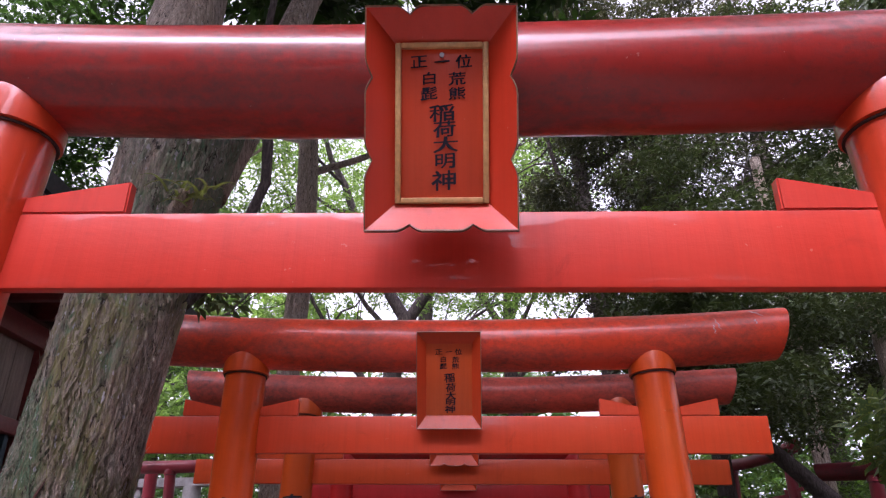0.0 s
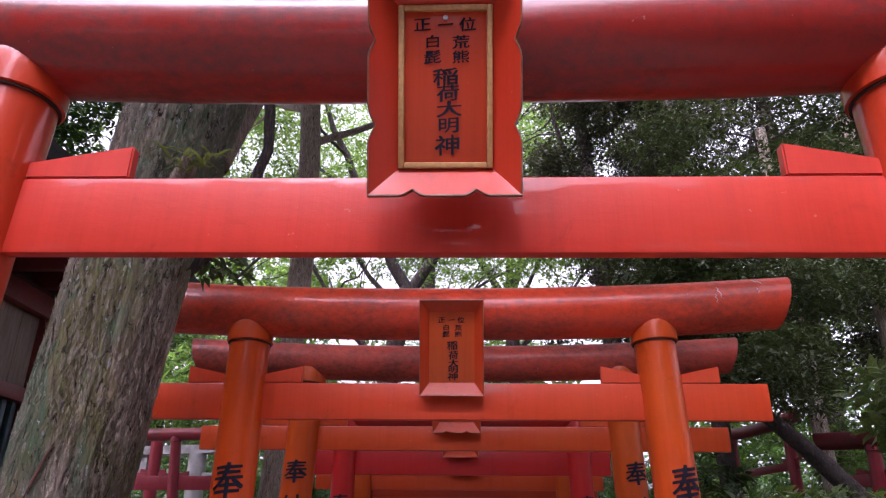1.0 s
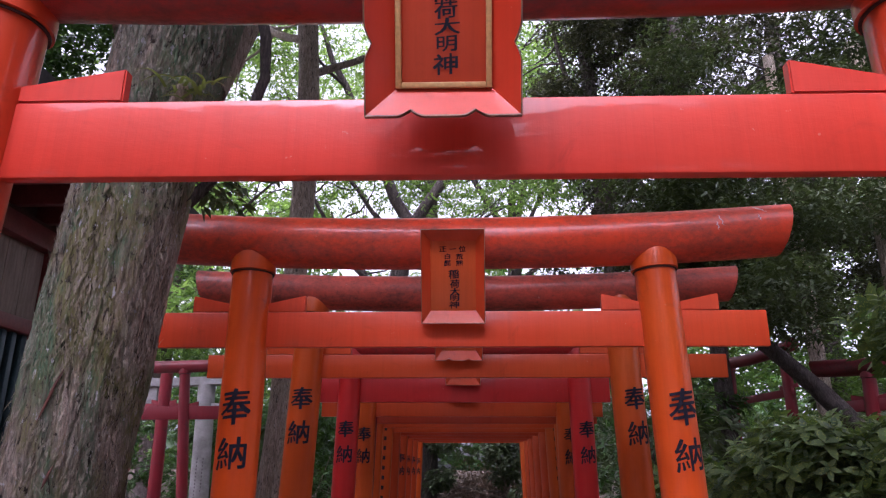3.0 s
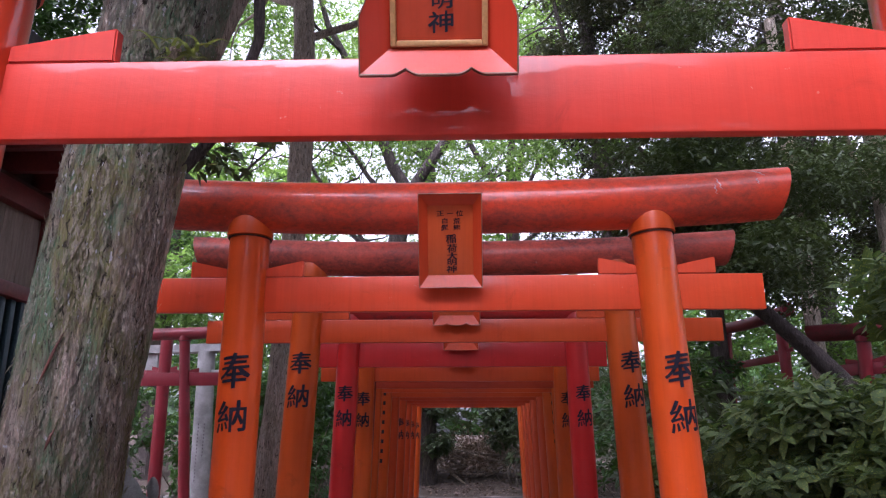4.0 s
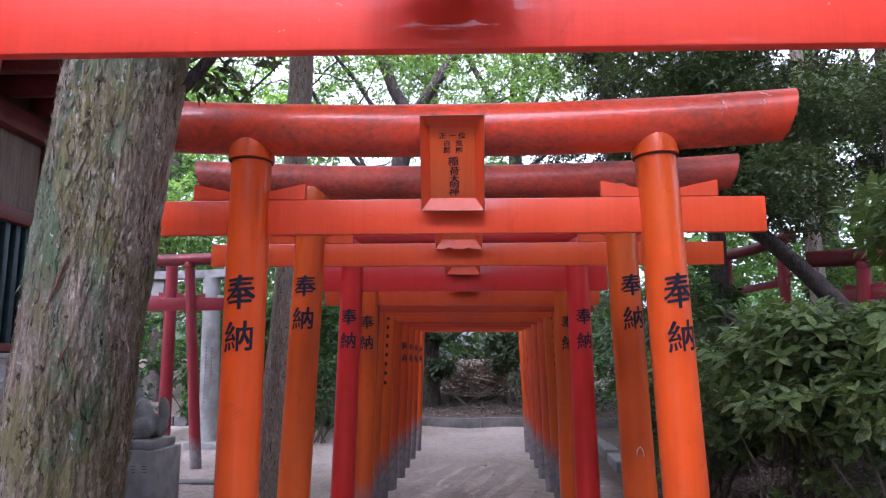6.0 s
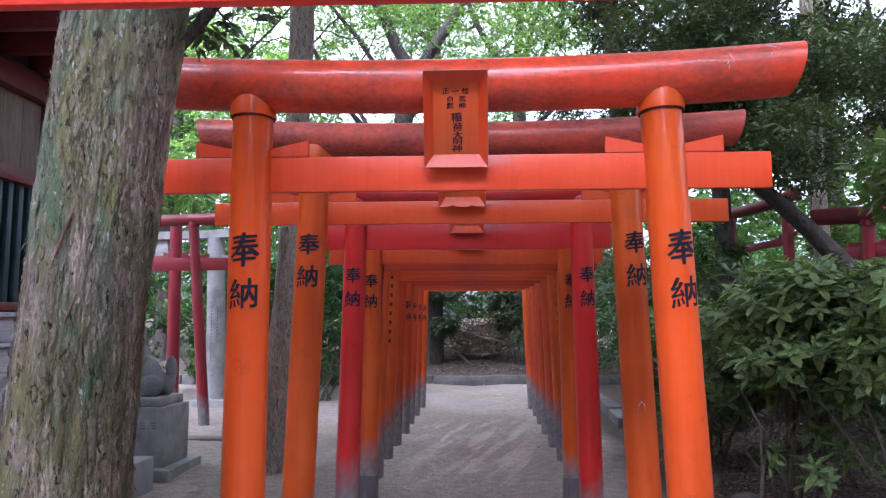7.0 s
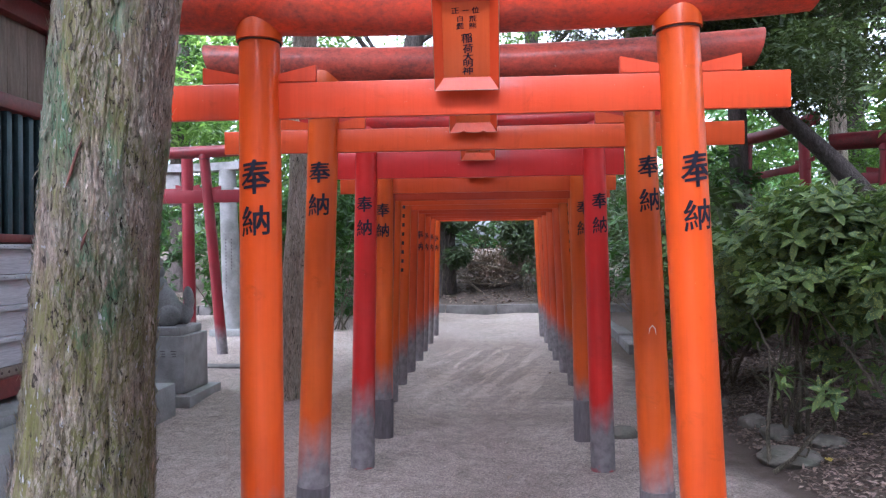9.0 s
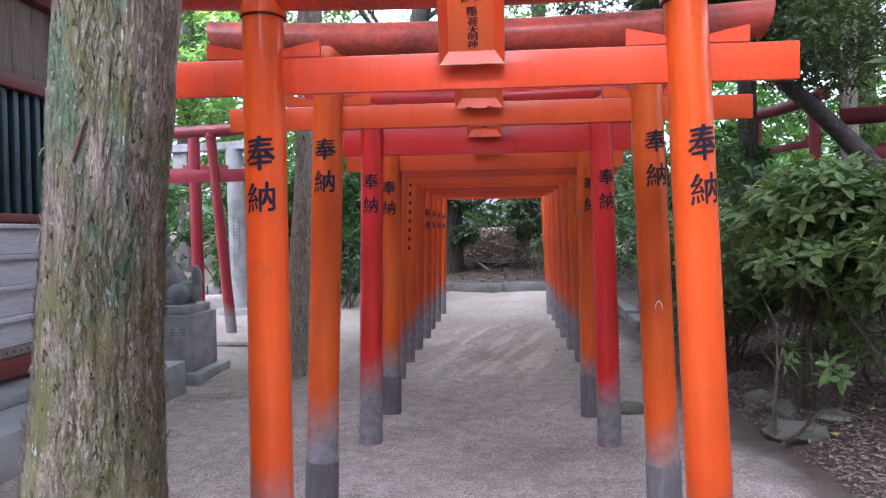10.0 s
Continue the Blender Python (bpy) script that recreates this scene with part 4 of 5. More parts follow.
def big_tree():
    rng = np.random.default_rng(5)
    root = base("leaning_tree", pose(0, 0, 0), "leaning old tree with mossy, flaking, lichen-spotted bark", "tree")
    line = [(-1.23, 2.1, -0.1, 0.28), (-1.175, 2.1, 0.55, 0.208), (-1.14, 2.1, 1.05, 0.177), (-1.11, 2.1, 1.5, 0.165), (-1.065, 2.1, 2.0, 0.165), (-1.02, 2.1, 2.45, 0.166), (-0.95, 2.1, 2.9, 0.18), (-0.90, 2.1, 3.15, 0.185)]
    bm, c = trunk_mesh(line, 220, 470, 1.1, 2.0)
    trunk = part("trunk", bm, BARK, root)
    # flakes of bark, curling off along the grain
    n = 34000
    z = rng.random(n) * 2.9 + 0.1
    a = rng.random(n) * 2 * np.pi
    cx, r = np.interp(z, c[:, 2], c[:, 0]), np.interp(z, c[:, 2], c[:, 3])
    out = np.stack([np.cos(a), np.sin(a), 0 * a], 1)
    at = np.stack([cx, 0 * z + 2.1, z], 1) + out * (r * (1.012 + 0.03 * rng.random(n)))[:, None]
    tang = np.stack([-np.sin(a), np.cos(a), 0 * a], 1)
    way = np.array([0.08, 0, 1.0]) * np.where(rng.random((n, 1)) < 0.5, 1, -1) + tang * rng.normal(size=(n, 1)) * 0.22 + out * (0.04 + 0.5 * rng.random((n, 1)) ** 3)
    ln = 0.008 + 0.04 * rng.random(n) ** 3
    linked("flaking_bark", leaf_mesh("flaking_bark", at, way, out, ln, ln * (0.18 + 0.2 * rng.random(n)), 0.0), BARK_FLAKE, trunk, "curling flakes of bark")["kind"] = "stuff"
    # long reddish split in the bark
    for x, y, z, ln in ((-1.078, 1.928, 1.738, 0.15), (-1.135, 1.94, 0.93, 0.10), (-1.05, 1.925, 1.52, 0.06)):
        part("split", tubed([(x - 0.19 * ln, y, z - ln / 2), (x - 0.05 * ln, y - 0.004, z - ln / 6), (x + 0.06 * ln, y - 0.004, z + ln / 6), (x + 0.19 * ln, y, z + ln / 2)], [0.0006, 0.0045, 0.004, 0.0006], 8), BARK_RED, trunk, "reddish open split in the bark")
    # fork and heavy limbs out of the top
    part("limb", tubed(*limb(rng, (-0.86, 2.15, 2.8), (0.12, 0.35, 1), 5.0, 0.085, 10, 0.06), 18), BARK_GREY, root)
    part("limb", tubed(*limb(rng, (-0.98, 2.05, 2.95), (-0.05, 0.1, 1), 5.5, 0.15, 10, 0.06), 18), BARK_GREY, root)
    low = [(-0.95, 2.12, 2.31), (-0.88, 2.15, 2.37), (-0.825, 2.18, 2.44), (-0.765, 2.17, 2.51), (-0.70, 2.15, 2.64), (-0.63, 2.12, 2.82), (-0.64, 2.12, 2.98), (-0.72, 2.15, 3.3), (-0.70, 2.2, 4.2)]
    bough = part("limb", tubed(low, [0.034, 0.026, 0.021, 0.019, 0.018, 0.018, 0.020, 0.017, 0.01], 12), BARK_DARK, root, "thin dark crooked limb")
    for x, z in ((-0.825, 2.44), (-0.765, 2.51), (-0.70, 2.64)):
        for k in range(3):
            p2, r2 = limb(rng, (x, 2.17, z), (rng.normal() * 0.5 + 0.3, rng.normal() * 0.5, rng.normal() * 0.4), 0.16, 0.005, 4, 0.25, 0.0)
            part("twig", tubed(p2, r2, 6), BARK_DARK, bough)
    sprig = [(-0.77, 2.2, 2.44, 0.09, 0.09, 0.07), (-0.68, 2.18, 2.52, 0.10, 0.09, 0.06)]
    linked("sprig_leaves", leaf_mesh("sprig_leaves", *sprays(rng, sprig, 16, 7, 0.04, 0.05)), LEAF_DARK, root)
    # mostly unseen crown overhead, made wide and dense to dim gates and lane
    blobs = [(-0.2 + rng.normal() * 2.1, -1.4 + 7.4 * rng.random(), 7.2 + rng.random() * 1.6, 1.1, 1.1, 0.6) for _ in range(56)]
    linked("crown", leaf_mesh("crown", *sprays(rng, blobs, 8800, 13, 0.14, 0.161)), LEAF_MID, root)
    # strap-leaved plant growing on the trunk
    p = base("perching_plant", pose(-0.82, 1.93, 2.66), "small strap-leaved plant growing on the mossy trunk", "plant")
    part("root_clump", tubed([(-0.05, 0.07, -0.03), (-0.01, 0.02, -0.01), (0.0, -0.01, 0.02)], [0.04, 0.03, 0.015], 10), BARK_GREY, p)
    for k in range(26):
        a, ln = rng.random() * 2 * math.pi, 0.05 + 0.08 * rng.random()
        d = Vector((math.cos(a), math.sin(a) * 0.6 - 0.3, 0.5 + 0.5 * rng.random()))
        q = Vector((rng.normal() * 0.035 + 0.02, 0, rng.normal() * 0.02))
        bm, rows = bmesh.new(), []
        sd = d.cross(Vector((0, 0, 1))).normalized()
        for s in range(7):
            u = s / 6
            pt = q + d * ln * u + Vector((0, 0, -1)) * ln * 0.9 * u * u
            wd = 0.006 * (1 - u) ** 0.6 + 0.0004
            rows.append([bm.verts.new(pt + sd * wd), bm.verts.new(pt + Vector((0, 0, -0.002))), bm.verts.new(pt - sd * wd)])
        for r0, r1 in zip(rows, rows[1:]):
            bm.faces.new((r0[0], r0[1], r1[1], r1[0]))
            bm.faces.new((r0[1], r0[2], r1[2], r1[1]))
        part("leaf", bm, LEAF_STRAP, p)


big_tree()


# ---- trees behind and beside the lane ----
def tree(label, line, bark_mat, leaf_mat, blobs, twigs, each=12, size=0.12, spread=0.16, limbs=(), seed=0, segs=28, aspect=0.42):
    rng = np.random.default_rng(seed + 11)
    x, y = line[0][:2]
    root = base("tree", pose(x, y, 0), label, "tree", "trees round the lane")
    rel = [(a - x, b - y, c, d) for a, b, c, d in line]
    bm, c = trunk_mesh(rel, segs, max(30, int(rel[-1][2] * 8)), 0.8, seed * 1.3)
    part("trunk", bm, bark_mat, root)
    for (sx, sy, sz), way, ln, r in limbs:
        pts, radii = limb(rng, (sx - x, sy - y, sz), way, ln, r, 8, 0.12, 0.06)
        b = part("limb", tubed(pts, radii, 12), bark_mat, root)
        for k in (3, 4, 5, 6):
            p2, r2 = limb(rng, pts[k], rng.normal(size=3) * (1, 1, 0.4) + np.array([0, 0, 0.5]), ln * 0.45, radii[k] * 0.6, 6, 0.2, 0.05)
            part("branch", tubed(p2, r2, 7), bark_mat, b)
    if twigs:
        rel_b = [(bx - x, by - y, bz, rx, ry, rz) for bx, by, bz, rx, ry, rz in blobs]
        linked("crown", leaf_mesh("crown", *sprays(rng, rel_b, twigs, each, spread, size, aspect)), leaf_mat, root)
    return root


def cloud(seed, x, y, z, n, r):
    rng = np.random.default_rng(seed)
    k = rng.random((n, 3))
    s = 0.7 + 0.6 * rng.random(n)
    return [(x[0] + a * (x[1] - x[0]), y[0] + b * (y[1] - y[0]), z[0] + c * (z[1] - z[0]), r * q, r * q, r * q * 0.5) for (a, b, c), q in zip(k, s)]


# slim trunk beside the fifth gate
# its crown, mostly out of view, is spread wide to dim the gates
tree("slim grey-brown tree standing beside the gates", [(-2.06, 7.15, -0.1, 0.18), (-2.0, 7.15, 0.3, 0.13), (-1.86, 7.15, 2.0, 0.115), (-1.76, 7.15, 4.5, 0.12), (-1.80, 7.15, 6.0, 0.12), (-2.02, 7.2, 8.6, 0.11), (-2.1, 7.2, 12, 0.08)], BARK_GREY, LEAF_LIGHT,
     cloud(1, (-4.5, 3.6), (3.8, 8.6), (9.8, 13), 34, 1.2), 3800, size=0.12, limbs=[((-1.79, 7.15, 6.3), (-0.8, 0.5, 0.6), 3.0, 0.055), ((-1.79, 7.15, 5.9), (0.9, 0.5, 0.6), 2.6, 0.05), ((-2.0, 7.2, 8.4), (0.6, 0.6, 0.6), 3.5, 0.05)], seed=1)
# forked maple behind the lane
tree("forked dark maple with light green leaves", [(-2.2, 13.2, -0.1, 0.24), (-2.05, 13.2, 1.5, 0.19), (-1.6, 13.2, 4.0, 0.17), (-1.12, 13.2, 6.3, 0.18)], BARK_DARK, LEAF_LIGHT,
     cloud(2, (-5, 3), (11, 16), (5.9, 11), 40, 1.15), 2300, size=0.095, limbs=[((-1.2, 13.2, 5.4), (0.8, 0.4, 0.5), 3.2, 0.05), ((-1.5, 13.2, 4.6), (-0.9, -0.2, 0.75), 4.2, 0.06), ((-1.3, 13.2, 5.8), (-0.7, 0.2, 0.8), 4.4, 0.06), ((-1.15, 13.2, 6.2), (-0.45, 0, 0.9), 5.0, 0.13), ((-1.1, 13.2, 6.2), (0.5, 0, 0.9), 5.0, 0.12), ((-1.3, 13.2, 4.4), (-0.9, 0.3, 0.5), 3.5, 0.06)], seed=2)
tree("straight dark tree trunk in the wood", [(-1.1, 18.6, -0.1, 0.26), (-1.1, 18.6, 5, 0.22), (-1.1, 18.6, 13, 0.17)], BARK_DARK, LEAF_LIGHT,
     cloud(3, (-8, 3), (17, 23), (6.5, 15), 40, 1.6), 2500, size=0.12, spread=0.2, limbs=[((-1.1, 18.6, 9), (-0.8, 0, 0.7), 4.0, 0.08)], seed=3)
tree("many-stemmed maple with light green leaves", [(1.75, 15.2, -0.1, 0.2), (1.45, 15.2, 3.0, 0.16), (1.02, 15.2, 5.0, 0.15), (0.95, 15.2, 6.9, 0.15)], BARK_DARK, LEAF_LIGHT,
     cloud(4, (-2, 4.5), (13.5, 19), (6.2, 12.5), 40, 1.25), 2300, size=0.10, limbs=[((0.98, 15.2, 5.0), (-0.9, 0.2, 0.6), 4.2, 0.06), ((0.98, 15.2, 5.4), (0.9, 0.2, 0.6), 4.2, 0.06), ((0.96, 15.2, 6.0), (0.4, 0.3, 0.9), 4.8, 0.06), ((0.95, 15.2, 6.6), (-0.55, 0, 0.8), 4.5, 0.09), ((0.95, 15.2, 6.8), (0.05, 0, 1), 4.5, 0.10), ((0.95, 15.2, 6.7), (0.6, 0, 0.8), 4.0, 0.09)], seed=4)
tree("dark evergreen with a tall trunk", [(3.0, 12.2, -0.1, 0.2), (2.6, 12.2, 4, 0.16), (2.2, 12.2, 11, 0.11)], BARK_DARK, LEAF_SHADED,
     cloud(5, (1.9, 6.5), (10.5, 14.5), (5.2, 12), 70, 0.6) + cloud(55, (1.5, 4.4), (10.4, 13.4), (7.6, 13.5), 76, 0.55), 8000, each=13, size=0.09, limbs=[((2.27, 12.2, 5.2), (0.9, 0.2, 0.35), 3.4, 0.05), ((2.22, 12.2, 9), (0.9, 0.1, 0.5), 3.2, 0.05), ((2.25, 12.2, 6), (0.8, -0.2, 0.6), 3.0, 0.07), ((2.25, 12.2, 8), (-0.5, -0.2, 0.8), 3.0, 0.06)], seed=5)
tree("broad dark evergreen over the shrubs", [(3.9, 11.0, -0.1, 0.16), (3.8, 11.0, 4, 0.12), (3.65, 11.0, 10, 0.09)], BARK_DARK, LEAF_SHADED,
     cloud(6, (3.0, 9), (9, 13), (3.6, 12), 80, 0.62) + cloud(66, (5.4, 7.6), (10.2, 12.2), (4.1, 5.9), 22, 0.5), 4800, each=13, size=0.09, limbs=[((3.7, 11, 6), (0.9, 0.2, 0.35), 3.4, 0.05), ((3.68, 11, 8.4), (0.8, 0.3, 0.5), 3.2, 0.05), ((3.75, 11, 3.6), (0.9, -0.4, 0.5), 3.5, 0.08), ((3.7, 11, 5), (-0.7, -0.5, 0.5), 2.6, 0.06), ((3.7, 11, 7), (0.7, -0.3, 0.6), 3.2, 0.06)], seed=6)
tree("dark tree with a mottled trunk among shrubs", [(5.6, 9.2, -0.1, 0.24), (5.6, 9.2, 1.5, 0.19), (5.6, 9.2, 2.8, 0.17), (5.6, 9.2, 4.8, 0.16), (5.6, 9.2, 7.5, 0.12)], BARK_GREY, LEAF_DARK,
     cloud(7, (3.0, 8), (6, 9.5), (3.1, 8.2), 36, 0.75), 3900, each=14, size=0.08, limbs=[((5.6, 9.2, 4.2), (0.8, -0.3, 0.5), 2.6, 0.05), ((5.6, 9.2, 4.6), (-0.6, -0.3, 0.6), 2.4, 0.04)], seed=7)
tree("leaning dark trunk crossing behind the shrubs", [(4.7, 7.4, -0.1, 0.14), (4.3, 7.6, 1.6, 0.13), (3.72, 7.8, 2.4, 0.12), (3.15, 7.9, 3.0, 0.10), (2.6, 8.0, 3.55, 0.07)], BARK_DARK, LEAF_DARK,
     cloud(8, (2.0, 4.0), (7.6, 9.2), (3.3, 5.2), 12, 0.7), 1500, each=12, size=0.09, seed=8)
tree("thin pale trunk in the wood", [(5.0, 10.3, -0.1, 0.13), (4.95, 10.3, 3, 0.11), (4.9, 10.3, 8, 0.08)], BARK_GREY, LEAF_LIGHT,
     cloud(9, (4.5, 9.5), (10, 15), (2.5, 7), 18, 1.1), 2200, size=0.10, seed=9)
tree("tree with crooked boughs over the side gates", [(-7.6, 13.6, -0.1, 0.2), (-7.4, 13.5, 3, 0.16), (-6.9, 13.2, 5.6, 0.12), (-6.4, 12.8, 8.4, 0.09)], BARK_DARK, LEAF_LIGHT,
     cloud(10, (-7.5, -2.5), (9.5, 14.5), (6.6, 11.5), 16, 1.1), 1300, size=0.10, limbs=[((-6.9, 13.2, 5.6), (0.8, -0.1, 0.45), 4.6, 0.05), ((-6.8, 13.0, 6.5), (0.8, -0.2, 0.6), 4.2, 0.05)], seed=10)
tree("dense tree behind the shrine hall", [(-7.2, 9.6, -0.1, 0.26), (-7.1, 9.6, 4, 0.2), (-7.0, 9.6, 9, 0.13)], BARK_DARK, LEAF_MID,
     cloud(12, (-10, -4.6), (7.5, 13), (4.6, 11.5), 20, 1.3), 1700, size=0.11, limbs=[((-7, 9.6, 5), (0.9, -0.3, 0.6), 3.4, 0.08)], seed=12)
tree("tall tree beyond the shrine hall roof", [(-6.2, 5.2, -0.1, 0.2), (-6.1, 5.2, 6, 0.16), (-6.0, 5.2, 11, 0.1)], BARK_DARK, LEAF_MID,
     cloud(13, (-7.5, -3.4), (4.5, 8.0), (5.2, 10.5), 22, 0.95), 2300, size=0.10, limbs=[((-6, 5.2, 6.5), (0.9, 0.2, 0.5), 2.6, 0.06)], seed=13)
tree("broad dark evergreen deep in the wood", [(7.5, 15.0, -0.1, 0.3), (7.4, 15, 5, 0.24), (7.3, 15, 12, 0.14)], BARK_DARK, LEAF_LIGHT,
     cloud(16, (4.5, 13), (13, 17.5), (1.0, 8.0), 44, 1.2), 1700, each=12, size=0.14, spread=0.22, limbs=[((7.4, 15, 4), (-0.8, -0.3, 0.5), 3.5, 0.09)], seed=16)
tree("broad leafy tree deep in the wood", [(-8.5, 19.0, -0.1, 0.3), (-8.4, 19, 5, 0.24), (-8.3, 19, 12, 0.14)], BARK_DARK, LEAF_LIGHT,
     cloud(17, (-13, -3), (17, 22), (2.5, 12), 40, 1.6), 3000, each=12, size=0.19, spread=0.22, limbs=[((-8.4, 19, 5), (0.8, -0.3, 0.5), 3.5, 0.09)], seed=17)
# added tree out of view that keeps skylight off the gates from the right
tree("unseen dense evergreen beside the lane, added to block skylight", [(5.2, 0.6, -0.1, 0.3), (5.1, 0.6, 4, 0.22), (5.0, 0.6, 8, 0.12)], BARK_DARK, LEAF_DARK,
     cloud(18, (4.0, 8.5), (-3.5, 3.2), (2.6, 9), 26, 1.0), 2200, each=12, size=0.13, limbs=[((5.1, 0.6, 4), (-0.8, 0.3, 0.5), 2.4, 0.07)], seed=18)
# wood behind the start of the lane, seen only in the gloss of the paint
# added out of view: gaps place bright reflections, the mass dims gate fronts
for k, (tx, ty) in enumerate(((-13.0, -8.5), (-8.0, -10.5), (-5.5, -11.5), (6.2, -10.8), (10.5, -8.5), (14.0, -5.0), (-15.0, -4.0))):
    tree("unseen broad tree behind the lane, placed for reflections", [(tx, ty, -0.1, 0.3), (tx + 0.1, ty, 4, 0.24), (tx + 0.3, ty, 10, 0.15)], BARK_DARK, LEAF_MID,
         cloud(30 + k, (tx - 4.2, tx + 4.2), (ty - 1.8, ty + 1.8), (1.8, 13.0), 130 if k in (1, 2) else 84, 1.1), 2500 if k in (1, 2) else 1750, each=12, size=0.5, spread=0.26,
         limbs=[((tx + 0.1, ty, 5), (0.9, 0.4, 0.5), 3.5, 0.07), ((tx + 0.2, ty, 6.5), (-0.9, 0.2, 0.6), 3.5, 0.06)], seed=30 + k, aspect=0.5)
tree("unseen low broad tree behind the lane, placed for reflections", [(1.2, -11.0, -0.1, 0.2), (1.3, -11.0, 3, 0.16), (1.2, -11.0, 6.4, 0.08)], BARK_DARK, LEAF_MID,
     cloud(38, (-1.0, 3.6), (-12.0, -10.0), (1.5, 6.4), 20, 1.0), 700, each=12, size=0.42, spread=0.26, limbs=[((1.25, -11, 3.5), (0.8, 0.3, 0.6), 2.0, 0.05)], seed=38, aspect=0.5)


# ---- shrubs ----
def shrub(label, x, y, blobs, tips, leaf_mat, size=0.13, seed=0, stems=7, width=0.48, droop=0.3, per=8, name="shrub"):
    """Whorls of leaves at the tips of stems that rise from one foot."""
    rng = np.random.default_rng(seed + 40)
    z0 = ground_height(x, y)
    root = base(name, pose(x, y, z0), label, "shrub", "shrubs beside the lane")
    b = np.array(blobs, float) - (x, y, z0, 0, 0, 0)
    vol = (b[:, 3] * b[:, 4] * b[:, 5]) ** 0.67
    pick = rng.choice(len(b), tips, p=vol / vol.sum())
    d = rng.normal(size=(tips, 3))
    d /= np.linalg.norm(d, axis=1, keepdims=True)
    c = b[pick, :3] + d * b[pick, 3:] * (0.55 + 0.5 * rng.random((tips, 1)) ** 0.5)
    axis = d * 0.7 + (0, 0, 0.9) + rng.normal(size=(tips, 3)) * 0.3
    axis /= np.linalg.norm(axis, axis=1, keepdims=True)
    u = np.cross(axis, rng.normal(size=(tips, 3)))
    u /= np.linalg.norm(u, axis=1, keepdims=True)
    v = np.cross(axis, u)
    n = tips * per
    ang = np.tile(np.arange(per) * 2.4, tips)[:, None] + np.repeat(rng.random((tips, 1)) * 6, per, 0)
    A, U, V = (np.repeat(q, per, 0) for q in (axis, u, v))
    lev = np.tile(np.linspace(0.15, 1.0, per), tips)[:, None]
    way = U * np.cos(ang) + V * np.sin(ang) + A * (lev * 1.1 - 0.15) + rng.normal(size=(n, 3)) * 0.12
    big = np.repeat(0.75 + 0.5 * rng.random(tips), per)
    ln = size * big * (1.1 - 0.45 * lev[:, 0]) * (0.85 + 0.3 * rng.random(n))
    at = np.repeat(c, per, 0) + A * (lev - 1) * size * 0.5
    linked("leaves", leaf_mesh("leaves", at, way, A + rng.normal(size=(n, 3)) * 0.2, ln, ln * width, droop, y < 9), leaf_mat, root)
    for k in range(stems):
        goal = b[rng.integers(len(b)), :3] + rng.normal(size=3) * 0.15
        s = Vector((rng.normal() * 0.12, rng.normal() * 0.12, -0.03))
        mid = s.lerp(Vector(goal), 0.5) + Vector(rng.normal(size=3) * 0.08)
        stem = part("stem", tubed([s, s.lerp(mid, 0.5) + Vector(rng.normal(size=3) * 0.03), mid, mid.lerp(Vector(goal), 0.6), Vector(goal)], [0.016, 0.014, 0.011, 0.008, 0.004], 7), STEM, root)
        for q in range(2):
            g2 = mid + Vector(rng.normal(size=3) * 0.22) + Vector((0, 0, 0.2))
            part("twig", tubed([mid, mid.lerp(g2, 0.5) + Vector(rng.normal(size=3) * 0.03), g2], [0.008, 0.006, 0.003], 6), STEM, stem)
    return root


def lumps(seed, x, y, z, n, r):
    return [(a, b, c, d * 1.0, e * 1.0, f * 1.15) for a, b, c, d, e, f in cloud(seed + 100, x, y, z, n, r)]


SPOTTED = "spotted laurel shrub with glossy yellow-flecked leaves"
shrub(SPOTTED, 2.35, 5.5, lumps(1, (1.85, 2.8), (5.1, 6.1), (1.05, 1.75), 9, 0.36), 430, LEAF_SHRUB, 0.115, 1, width=0.58)
shrub(SPOTTED, 2.75, 4.7, lumps(2, (2.35, 3.3), (4.4, 5.3), (1.05, 1.75), 9, 0.36), 430, LEAF_SHRUB, 0.115, 2, width=0.58)
shrub(SPOTTED, 3.1, 5.9, lumps(3, (2.4, 3.9), (5.4, 6.8), (1.0, 1.95), 9, 0.45), 450, LEAF_SHRUB, 0.115, 3, width=0.58)
shrub(SPOTTED, 2.3, 7.0, lumps(4, (1.75, 3.0), (6.4, 7.6), (0.6, 1.7), 9, 0.42), 400, LEAF_SHRUB, 0.115, 4, width=0.58)
shrub("tall evergreen shrub with long drooping leaves", 3.0, 3.7, lumps(5, (2.4, 3.4), (3.9, 4.7), (1.2, 2.9), 12, 0.36), 200, LEAF_SHRUB, 0.15, 5)
shrub("dense dark evergreen shrub", 3.3, 8.6, lumps(6, (2.2, 4.4), (7.9, 9.6), (0.5, 2.4), 12, 0.55), 330, LEAF_DARK, 0.15, 6)
shrub("dense dark evergreen shrub", 4.8, 7.2, lumps(7, (3.8, 5.8), (6.4, 8.4), (0.5, 2.3), 11, 0.6), 280, LEAF_DARK, 0.15, 7)
shrub("dense dark evergreen shrub", 2.9, 12.0, lumps(8, (2.2, 4.6), (10.6, 13.6), (0.5, 2.7), 13, 0.65), 420, LEAF_MID, 0.15, 8)
shrub("dense dark evergreen shrub", 3.3, 16.0, lumps(9, (1.6, 5.5), (14.6, 18.0), (0.5, 3.1), 14, 0.8), 480, LEAF_DARK, 0.16, 9)
shrub("dense dark evergreen shrub", 6.4, 10.2, lumps(19, (5.0, 8.0), (9.0, 12.0), (0.5, 3.0), 13, 0.8), 420, LEAF_DARK, 0.16, 19)
